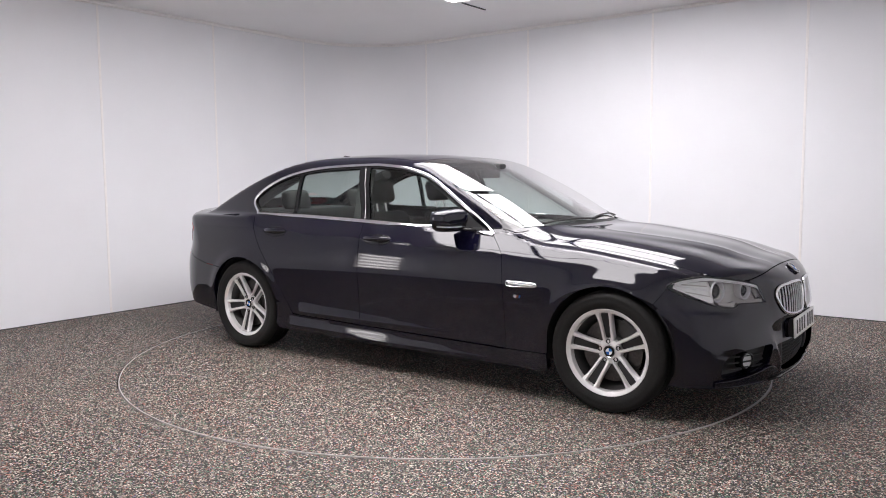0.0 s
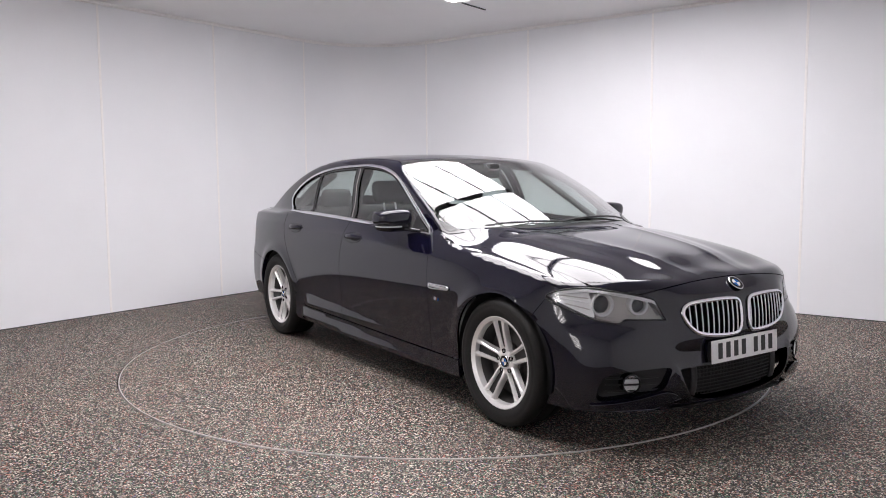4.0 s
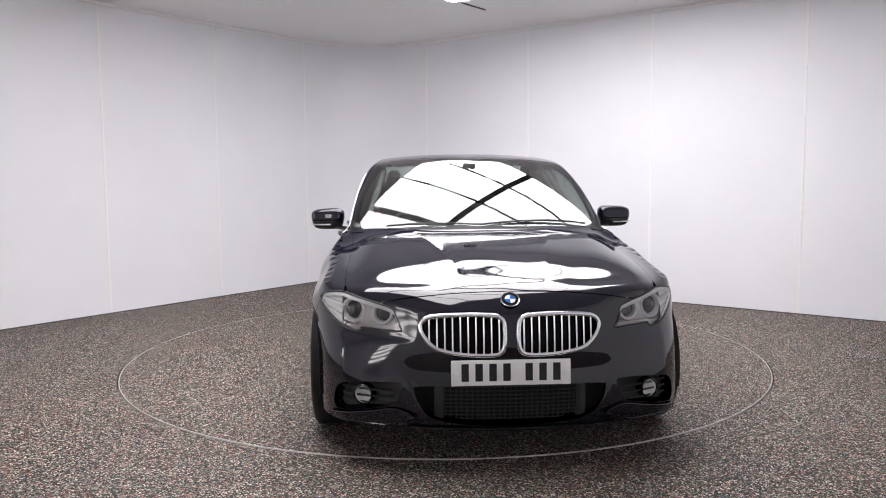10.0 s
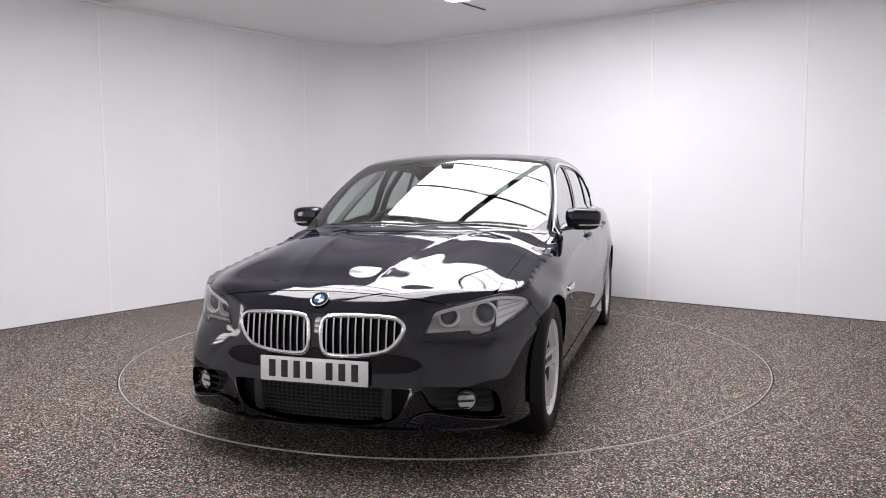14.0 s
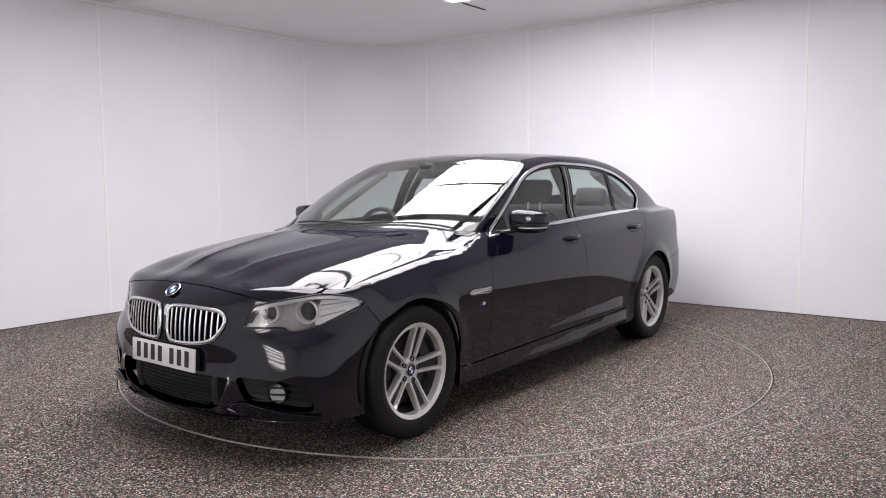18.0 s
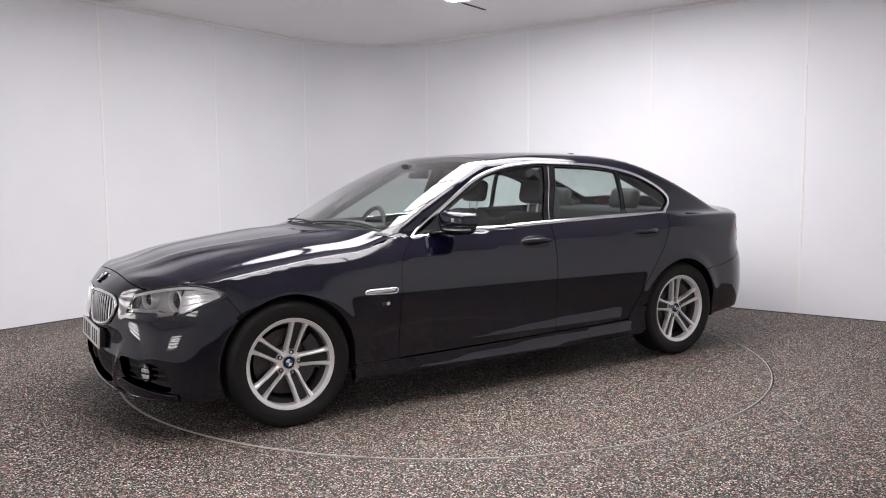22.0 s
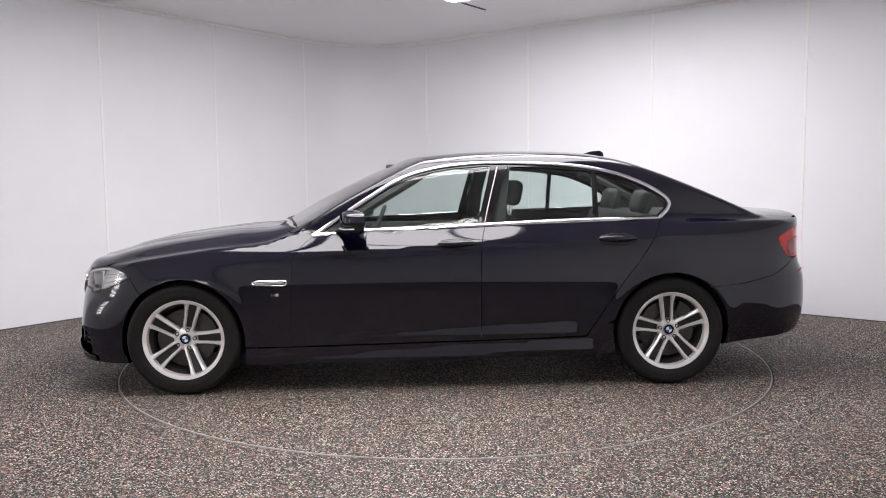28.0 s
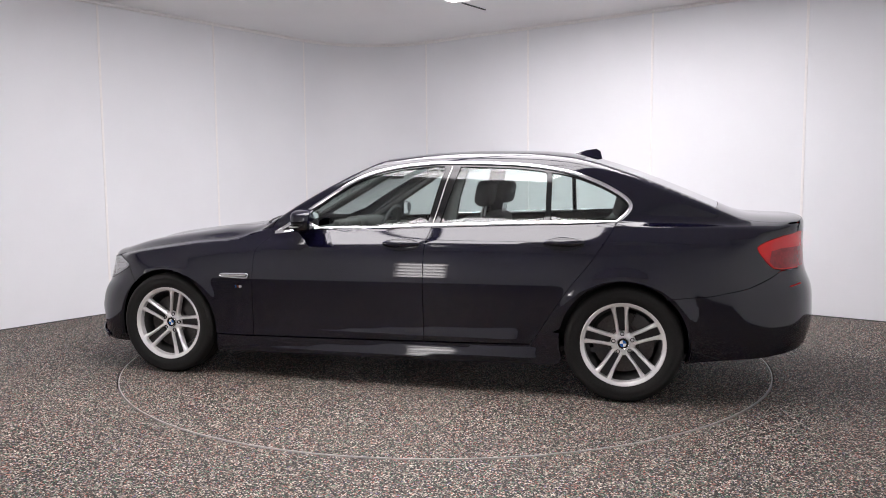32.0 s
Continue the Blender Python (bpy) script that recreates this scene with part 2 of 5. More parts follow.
def build_room():
    room_c = uv(LEN_U / 2, LEN_V / 2)
    runs = wall_outline()
    wall = None
    count = 0
    for kind, pts in runs:
        if kind == "arc" or wall is None:
            count += 1
            wall = new("wall_%d" % count)
            tagged(wall, "white panelled studio wall with thin joint strips and a rounded corner", "wall", "", "structure")
        vs, fs = [], []
        th = 0.05
        for p in pts:
            out = (p - room_c).normalized()
            vs += [p, p + Vector((0, 0, ROOM_H + 0.02)), p + out * th, p + out * th + Vector((0, 0, ROOM_H + 0.02))]
        for i in range(len(pts) - 1):
            a, b = 4 * i, 4 * i + 4
            fs += [(a, b, b + 1, a + 1), (a + 2, a + 3, b + 3, b + 2), (a + 1, b + 1, b + 3, a + 3), (a, a + 2, b + 2, b)]
        e = 4 * (len(pts) - 1)
        fs += [(0, 1, 3, 2), (e, e + 2, e + 3, e + 1)]
        me = mesh_of("panel", vs, fs, M_WALL, smooth=False)
        if kind == "arc":
            me.shade_smooth()
            me.set_sharp_from_angle(angle=radians(40))
        add("panel", me, wall)
        # joint strip at the run's start, and base strip along it
        p = pts[0]
        d = (pts[1] - pts[0]).normalized()
        ang = math.atan2(d.y, d.x)
        inn = Vector((-d.y, d.x, 0))
        if inn.dot(room_c - p) < 0:
            inn = -inn
        bm = block(0.022, 0.006, ROOM_H, (0, 0, ROOM_H / 2), 0.0015, 1)
        part("joint_strip", bm, M_STRIP, wall, at=Matrix.Translation(p + inn * 0.001) @ Matrix.Rotation(ang, 4, "Z"))
        bm = tube([q + inn * 0.003 + Vector((0, 0, 0.003)) for q in pts], 0.0055, 6)
        part("base_strip", bm, M_BAR, wall, "thin dark sealed joint")
        bm = tube([q + inn * 0.010 + Vector((0, 0, ROOM_H - 0.012)) for q in pts], 0.02, 6)
        part("cornice_strip", bm, M_STRIP, wall)
    # floor with a round opening for the turntable
    ring = [AXIS + Vector((math.cos(a), math.sin(a), 0)) * (TABLE_R + 0.009) for a in np.linspace(0, 2 * math.pi, 128, endpoint=False)]
    outer = []
    for r in ring:
        outer.append(AXIS + (r - AXIS).normalized() * 9.0)
    vs = ring + outer + [r - Vector((0, 0, 0.06)) for r in ring]
    n = 128
    fs = [(i, n + i, n + (i + 1) % n, (i + 1) % n) for i in range(n)] + [(i, (i + 1) % n, 2 * n + (i + 1) % n, 2 * n + i) for i in range(n)]
    fl = add("floor", mesh_of("floor", vs, fs, M_FLOOR, smooth=False))
    tagged(fl, "dark grey rubber granulate floor with pale flecks", "floor", "", "structure")
    # pit under the turntable
    pit = lathe([(0.001, -0.06), (TABLE_R + 0.03, -0.06)], 96)
    bmesh.ops.rotate(pit, verts=pit.verts[:], cent=(0, 0, 0), matrix=Matrix.Rotation(radians(90), 3, "X"))
    ob = part("floor_pit", pit, M_VOID, None, at=Matrix.Translation((AXIS.x, AXIS.y, -0.12)))
    tagged(ob, "dark shallow pit under the turntable", "floor", "", "structure")
    # ceiling
    cs = [uv(0.15, -0.15), uv(0.15, LEN_V + 0.15), uv(LEN_U - 0.15, LEN_V + 0.15), uv(LEN_U - 0.15, -0.15)]
    vs = [c + Vector((0, 0, ROOM_H)) for c in cs] + [c + Vector((0, 0, ROOM_H + 0.1)) for c in cs]
    ce = add("ceiling", mesh_of("ceiling", vs, [(0, 1, 2, 3), (7, 6, 5, 4)], M_CEIL, smooth=False))
    tagged(ce, "plain white painted studio ceiling", "ceiling", "", "structure")


build_room()


# turntable: a round plate in the floor with a pale metal rim
turntable = new("turntable")
turntable.matrix_basis = Matrix.Translation(AXIS)
tagged(turntable, "round floor turntable with flecked rubber top and thin metal rim", "turntable")


def build_turntable():
    bm = lathe([(0.0005, 0.0), (TABLE_R - 0.007, 0.0), (TABLE_R - 0.007, -0.05)], 160)
    bmesh.ops.rotate(bm, verts=bm.verts[:], cent=(0, 0, 0), matrix=Matrix.Rotation(radians(90), 3, "X"))
    for v in bm.verts:
        v.co.z = -abs(v.co.z)
    bmesh.ops.recalc_face_normals(bm, faces=bm.faces[:])
    part("plate_top", bm, M_FLOOR, turntable, "flecked rubber top")
    bm = lathe([(TABLE_R - 0.0065, -0.05), (TABLE_R - 0.0065, 0.002), (TABLE_R - 0.001, 0.002), (TABLE_R, -0.001), (TABLE_R, -0.05)], 160)
    bmesh.ops.rotate(bm, verts=bm.verts[:], cent=(0, 0, 0), matrix=Matrix.Rotation(radians(90), 3, "X"))
    part("rim_trim", bm, M_ALU, turntable, "thin pale metal rim")


build_turntable()

# luminous ceiling: glowing panels in a dark frame, hung above the turntable
LIGHT_FIELDS = ((-3.47, -2.70, -2.08, -1.56), (-5.53, -4.88, -4.24, -3.61))
LIGHT_V = (2.60, 3.82, 5.17)


def build_lightbox():
    zc = ROOM_H - 0.012
    v0, vm, v1 = LIGHT_V
    for us in LIGHT_FIELDS:
        lamp = new("ceiling_lightbox")
        lamp.matrix_basis = Matrix.Translation(uv(us[0], vm, zc)) @ Matrix.Rotation(math.atan2(DU.y, DU.x), 4, "Z")
        tagged(lamp, "large luminous ceiling field of white panels in a dark grid", "ceiling light", "luminous ceiling fields")
        for a, b in zip(us, us[1:]):
            for c, d in ((v0, vm), (vm, v1)):
                bm = block(b - a - 0.012, d - c - 0.012, 0.010, ((a + b) / 2 - us[0], vm - (c + d) / 2, 0.006))
                part("light_panel", bm, M_PANEL, lamp, "glowing white panel")
        for u in us[1:-1]:
            part("frame_bar", block(0.038, v1 - v0, 0.012, (u - us[0], vm - (v0 + v1) / 2, -0.006), 0.003, 1), M_BAR, lamp, "slim dark bar")
        w = us[-1] - us[0]
        part("frame_bar", block(w, 0.095, 0.012, (w / 2, 0, -0.010), 0.003, 1), M_BAR, lamp, "broad dark bar")
    slot = part("ceiling_slot", block(0.40, 0.016, 0.012, (0, 0, 0), 0.003, 1), M_BAR, None, at=Matrix.Translation(uv(-1.28, 2.645, ROOM_H - 0.004)) @ Matrix.Rotation(math.atan2(DU.y, DU.x), 4, "Z"))
    tagged(slot, "slim dark slot in the white ceiling", "ceiling slot")


def build_wall_lights():
    """Louvred lights on the walls beside the camera."""
    first = new("wall_light")
    tagged(first, "upright wall light with glowing horizontal tubes", "wall light", "wall lights")
    part("back_box", block(0.06, 0.62, 1.10, (0.03, 0, 0), 0.01), M_STRIP, first)
    for k in range(5):
        z = -0.42 + k * 0.21
        part("tube_light", tube([(0.085, -0.27, z), (0.085, 0.27, z)], 0.045, 10), M_TUBE, first, "glowing tube")
    first.matrix_basis = Matrix.Translation(uv(LEN_U + 0.05, 4.5, 1.10)) @ Matrix.Rotation(math.atan2(DU.y, DU.x), 4, "Z")
    face = DU * 0.5 + DV * 0.87
    copy_thing(first, Matrix.Translation(uv(-8.02, 0.22, 1.10)) @ Matrix.Rotation(math.atan2(face.y, face.x), 4, "Z"))


build_lightbox()
build_wall_lights()


# ---- the car: a body shell given by smooth blends of its side, top, front and rear shapes ----
# Car space: x forward from the middle of the wheelbase, y to the left, z up from the ground.
HUB_X, HUB_Z = 1.484, 0.334
TYRE_R = 0.336


def screen_x(z):
    """Raked windscreen: where its middle lies at each height."""
    return 1.2896 + 0.8542 * z - 1.1786 * z ** 2


def screen_drop(y):
    return 0.330 * y * y


hood_z = spline([0.7, 0.85, 1.0, 1.2, 1.45, 1.7, 1.9, 2.05, 2.15, 2.22, 2.27],
                [1.0132, 1.0143, 0.983, 0.9667, 0.9389, 0.9032, 0.8613, 0.8198, 0.7971, 0.7636, 0.7389])
boot_z = spline([-1.2, -1.9, -2.1, -2.3, -2.45, -2.55], [1.10, 1.078, 1.068, 1.056, 1.050, 1.050])
roof_z = spline([0.6, 0.1, -0.036, -0.2, -0.4, -0.766, -1.012, -1.219, -1.427, -1.762, -2.06, -2.3],
                [1.33, 1.425, 1.440, 1.455, 1.465, 1.466, 1.455, 1.426, 1.366, 1.238, 1.110, 1.005])
nose_x = spline([0.05, 0.18, 0.25, 0.35, 0.45, 0.55, 0.65, 0.72, 0.80, 0.95], [2.20, 2.255, 2.285, 2.292, 2.280, 2.277, 2.268, 2.255, 2.235, 2.18])
nose_drop = spline([0, 0.2, 0.4, 0.5, 0.6, 0.7, 0.78, 0.84, 0.88, 0.95], [0, 0.010, 0.055, 0.092, 0.145, 0.22, 0.31, 0.40, 0.475, 0.64])
low_drop = spline([0, 0.2, 0.4, 0.55, 0.66, 0.74, 0.80, 0.85, 0.89, 0.95], [0, 0.009, 0.040, 0.080, 0.126, 0.180, 0.250, 0.354, 0.50, 0.80])
tail_x = spline([0.10, 0.25, 0.40, 0.55, 0.66, 0.72, 0.85, 0.98, 1.05, 1.15], [-2.44, -2.53, -2.585, -2.59, -2.575, -2.550, -2.530, -2.530, -2.528, -2.52])
tail_drop = spline([0, 0.3, 0.5, 0.6, 0.7, 0.8, 0.88, 0.95], [0, 0.02, 0.06, 0.10, 0.165, 0.28, 0.43, 0.62])
plan_w = spline([2.4, 1.95, 1.484, 1.0, 0.3, -0.5, -1.2, -1.6, -2.0, -2.3, -2.6], [0.85, 0.902, 0.930, 0.938, 0.938, 0.938, 0.940, 0.936, 0.905, 0.862, 0.80])
side_in = spline([0.05, 0.155, 0.182, 0.200, 0.232, 0.262, 0.282, 0.308, 0.335, 0.37, 0.40, 0.45, 0.52, 0.59, 0.66, 0.71, 0.76, 0.82, 0.88, 1.0, 1.1],
                 [0.11, 0.052, 0.034, 0.0290, 0.0280, 0.0270, 0.0260, 0.0250, 0.0238, 0.0218, 0.0200, 0.0165, 0.0105, 0.0042, 0.0, 0.0018, 0.0066, 0.0155, 0.028, 0.057, 0.078])
low_in = spline([0.05, 0.20, 0.28, 0.35, 0.41, 0.45, 0.52, 0.60, 0.66], [0.16, 0.085, 0.050, 0.026, 0.010, 0.0045, 0.001, 0.0, 0.0])
crease_z = spline([2.0, 1.5, 0.819, 0.551, -0.296, -1.127, -1.8, -2.4], [0.745, 0.79, 0.832, 0.847, 0.883, 0.905, 0.925, 0.94])
DOOR_TOP = spline([0.48, -0.306, -0.817], [0.335, 0.389, 0.407])
DOOR_LOW = spline([0.48, -0.306, -0.817], [0.335, 0.323, 0.327])
SILL_TOP = spline([0.82, -0.053, -0.957], [0.208, 0.266, 0.307])
SILL_LOW = spline([0.82, -0.053, -0.921], [0.208, 0.198, 0.221])
cabin_y = spline([0.90, 1.0, 1.1, 1.2, 1.3, 1.37, 1.43, 1.50], [0.812, 0.793, 0.773, 0.749, 0.713, 0.674, 0.618, 0.52])
cabin_taper = spline([1.1, 0.7, 0.2, -0.4, -1.0, -1.5, -1.9, -2.3], [-0.03, -0.005, 0.0, 0.0, 0.0, -0.012, -0.055, -0.13])


def nose_at(y, z):
    """How far forward the nose reaches: boxier low down, swept back at lamp height."""
    box = 1 / (1 + np.exp(np.clip((z - 0.555) * 25, -60, 60)))
    x = nose_x(z) - nose_drop(y) * (1 - box) - low_drop(y) * box
    # upright corner edge, and a ledge below the lamps
    mid = 1 / (1 + np.exp((z - 0.565) / 0.012)) / (1 + np.exp((0.385 - z) / 0.012))
    x = x + 0.016 * np.exp(-np.sqrt((y - 0.735) ** 2 + 0.010 ** 2) / 0.05) * mid
    x = x + 0.007 / (1 + np.exp((z - 0.578) / 0.006)) / (1 + np.exp((0.44 - y) / 0.02))
    # the nose between the lamps, which carries the grilles, stands proud of the rest
    x = x + 0.013 / (1 + np.exp(np.clip((y - 0.435) / 0.022, -60, 60))) / (1 + np.exp((0.49 - z) / 0.012)) / (1 + np.exp((z - 0.738) / 0.012))
    # a fin runs down from the plate to the intake's corner
    fin = 0.450 - 0.5 * (0.385 - z)
    return x + 0.020 * np.exp(-np.sqrt((y - fin) ** 2 + 0.008 ** 2) / 0.022) / (1 + np.exp((z - 0.40) / 0.015))


def smax(a, b, k):
    h = np.maximum(k - np.abs(a - b), 0) / k
    return np.maximum(a, b) + h * h * k * 0.25


def smin(a, b, k):
    return -smax(-a, -b, k)


def bell(d, w):
    return np.exp(-(d / w) ** 2)


def facet(x, z, top, low, lean):
    """A face that leans outwards from its top line to its lower line and turns under below it."""
    def over(line):
        return np.logaddexp(0, np.clip((line - z) / 0.003, -60, 60)) * 0.003
    a, b = top(x), low(x)
    wide = np.maximum(a - b, 0)
    return lean * (over(b + wide) - over(b)) - lean * wide / 0.018 * 0.85 * (over(b) - over(b - 0.018))


def side_y(x, z):
    tuck = np.where(z < 0.66, low_in(np.minimum(z, 0.66)), side_in(np.maximum(z, 0.66)))
    back = 1 / (1 + np.exp((x + 1.78) * 16))
    y = plan_w(x) - side_in(z) * (1 - back) - tuck * back
    # shoulder crease: the flank turns in sharply above it
    d = z - crease_z(x)
    w = 0.0117 + 0.0544 / (1 + np.exp(-(x - 1.303) * 14)) + 0.02 / (1 + np.exp((x + 2.05) * 9))
    front = 1 / (1 + np.exp(-(x - 1.15) * 12))
    y = y - (0.561 + 0.238 * front - 0.118 / (1 + np.exp((x + 1.36) * 13))) * w * np.logaddexp(0, d / w)
    # the front wing's shoulder swells over the wheel
    y = y - 0.0063 * bell(x - 1.52, 0.22) / (1 + np.exp((0.73 - z) / 0.02))
    # a faint hollow just under the crease
    span = 1 / (1 + np.exp(-(x + 2.1) * 10)) / (1 + np.exp((x - 0.85) * 9))
    dn = np.minimum(d, 0)
    y = y - 0.0065 * span * (1 - np.exp(dn / 0.010)) * np.exp(dn / 0.08)
    # two facets that lean outwards and taper to the front: one low on the doors, one on the sill
    ends = [(1 - back) / (1 + np.exp(np.clip((e - x) * 40, -60, 60))) for e in (-0.90, -0.99)]
    y = y + ends[0] * facet(x, z, DOOR_TOP, DOOR_LOW, 0.185) + ends[1] * facet(x, z, SILL_TOP, SILL_LOW, 0.250)
    # swelling round the wheels
    for hx in (HUB_X, -HUB_X):
        r = np.sqrt((x - hx) ** 2 + (z - HUB_Z) ** 2)
        y = y + 0.014 * bell(r - 0.375, 0.05) / (1 + np.exp((0.40 - z) / 0.03))
    return y


def top_z(x, y):
    front = hood_z(np.minimum(x, 2.6))
    # bonnet: domed centre between two folds that spread towards the windscreen
    yc = 0.259 + (2.2 - x) * 0.229
    d = (y - yc)
    dome = (0.0135 + 0.0184 * (x - 1.6)) / (1 + np.exp(np.clip(d / 0.026, -60, 60))) * np.clip((2.30 - x) / 0.4, 0, 1)
    yi = 0.163 + (2.2 - x) * 0.2
    fold = 0.0068 * np.exp(-np.sqrt((y - yi) ** 2 + 0.0062 ** 2) / 0.0285) * np.clip((2.2 - x) / 0.3, 0, 1)
    crest = (0.005 + 0.0006 * (x - 1.6)) * np.exp(-(y / (0.5 * yi + 0.02)) ** 2)
    # the wing's crown is flatter than the bonnet's edge, and gives way to the shoulder behind
    yo = np.logaddexp(0, (y - 0.75) / 0.032) * 0.032
    front = front - 0.012 + dome + fold + crest - (0.0111 * (x - 1.6) - 0.0143) * y * y - 0.1385 * (np.maximum(y - yo, 0) / 0.8) ** 7.5 - (0.06 - 0.42 / (1 + np.exp((x - 0.875) * 16))) * yo
    rear = boot_z(x) - 0.05 * (y / 0.7) ** 3 - 0.004 * np.cos(y * 4)
    lip = 0.002 * np.exp(-np.maximum(x + 2.50, 0) / 0.035)
    rear = rear + lip
    t = np.clip((x + 0.6) / 1.2, 0, 1)
    t = t * t * (3 - 2 * t)
    return front * t + rear * (1 - t)


def body_f(x, y, z):
    y = np.abs(y)
    a = smax((y - side_y(x, z)) * 0.85, z - top_z(x, y), --0.0062 + 0.0123 * bell(x - 1.55, 0.24))
    a = smax(a, (x - nose_at(y, z)) * 0.9, 0.05)
    a = smax(a, ((tail_x(z) + tail_drop(y)) - x) * 0.9, 0.035)
    return a


def cabin_f(x, y, z):
    y = np.abs(y)
    side = (y - cabin_y(z) - cabin_taper(x)) * 0.9
    top = z - (roof_z(x) - 0.032 * (y / 0.6) ** 2.6)
    a = smax(side, top, 0.032)
    scr = (x - (screen_x(z) - screen_drop(y))) * 0.45
    a = smax(a, scr, 0.020)
    return np.maximum(np.maximum(a, -2.30 - x), 0.86 - z)


def shell(x, y, z):
    return smin(body_f(x, y, z), cabin_f(x, y, z), 0.03)


def march(origin, step, n, f=shell):
    """First crossing into the shell along rays: origin and step are (m, 3) arrays."""
    m = len(origin)
    lo = np.zeros(m)
    hi = np.full(m, float(n))
    found = np.zeros(m, bool)
    for i in range(1, n + 1):
        p = origin + step * i
        inside = f(p[:, 0], p[:, 1], p[:, 2]) < 0
        nw = inside & ~found
        lo[nw], hi[nw] = i - 1, i
        found |= nw
    for _ in range(17):
        mid = (lo + hi) / 2
        p = origin + step * mid[:, None]
        inside = f(p[:, 0], p[:, 1], p[:, 2]) < 0
        hi = np.where(inside, mid, hi)
        lo = np.where(inside, lo, mid)
    return origin + step * ((lo + hi) / 2)[:, None]


def from_side(q):
    """(x, z) pairs seen from the left."""
    q = np.asarray(q, float)
    o = np.stack([q[:, 0], np.full(len(q), 1.05), q[:, 1]], 1)
    return march(o, np.array([[0, -0.03, 0]]), 26)


def from_top(q):
    """(x, y) pairs seen from above."""
    q = np.asarray(q, float)
    o = np.stack([q[:, 0], q[:, 1], np.full(len(q), 1.55)], 1)
    return march(o, np.array([[0, 0, -0.035]]), 28)


FRONT_C, REAR_C = 1.25, -1.55


def from_top_cabin(q):
    """(x, y) pairs seen from above, on the cabin's own form."""
    q = np.asarray(q, float)
    o = np.stack([q[:, 0], q[:, 1], np.full(len(q), 1.55)], 1)
    return march(o, np.array([[0, 0, -0.035]]), 28, cabin_f)


def from_front(q):
    """(angle, z) pairs seen from round the nose."""
    q = np.asarray(q, float)
    c, s = np.cos(q[:, 0]), np.sin(q[:, 0])
    o = np.stack([FRONT_C + 1.15 * c, 1.15 * s, q[:, 1]], 1)
    return march(o, np.stack([-0.03 * c, -0.03 * s, 0 * c], 1), 34)


def from_rear(q):
    q = np.asarray(q, float)
    c, s = np.cos(q[:, 0]), np.sin(q[:, 0])
    o = np.stack([REAR_C - 1.15 * c, 1.15 * s, q[:, 1]], 1)
    return march(o, np.stack([0.03 * c, -0.03 * s, 0 * c], 1), 34)


def fr(y, z):
    """Nose coordinates of a place at y, z on the front."""
    return (math.atan2(y, float(nose_at(abs(y), z)) - FRONT_C), z)


def rr(y, z):
    return (math.atan2(y, REAR_C - (float(tail_x(z)) + float(tail_drop(abs(y))))), z)


def to_front(p):
    return (math.atan2(p[1], p[0] - FRONT_C), p[2])


def to_rear(p):
    return (math.atan2(p[1], REAR_C - p[0]), p[2])


def gradient(p, f=shell):
    e = 0.0015
    g = np.stack([f(p[:, 0] + e, p[:, 1], p[:, 2]) - f(p[:, 0] - e, p[:, 1], p[:, 2]),
                  f(p[:, 0], p[:, 1] + e, p[:, 2]) - f(p[:, 0], p[:, 1] - e, p[:, 2]),
                  f(p[:, 0], p[:, 1], p[:, 2] + e) - f(p[:, 0], p[:, 1], p[:, 2] - e)], 1)
    return g / np.maximum(np.linalg.norm(g, axis=1), 1e-9)[:, None]


def inside_poly(q, poly):
    x, y = q[:, 0], q[:, 1]
    r = np.zeros(len(q), bool)
    p = np.asarray(poly)
    for (x0, y0), (x1, y1) in zip(p, np.roll(p, -1, 0)):
        c = (y0 > y) != (y1 > y)
        with np.errstate(divide="ignore", invalid="ignore"):
            r ^= c & (x < (x1 - x0) * (y - y0) / (y1 - y0) + x0)
    return r


def resample(poly, d):
    """Points along a closed outline no more than d apart."""
    out = []
    for a, b in zip(poly, poly[1:] + poly[:1]):
        a, b = np.array(a, float), np.array(b, float)
        n = max(1, int(math.ceil(np.linalg.norm(b - a) / d)))
        out += [tuple(a + (b - a) * k / n) for k in range(n)]
    return out


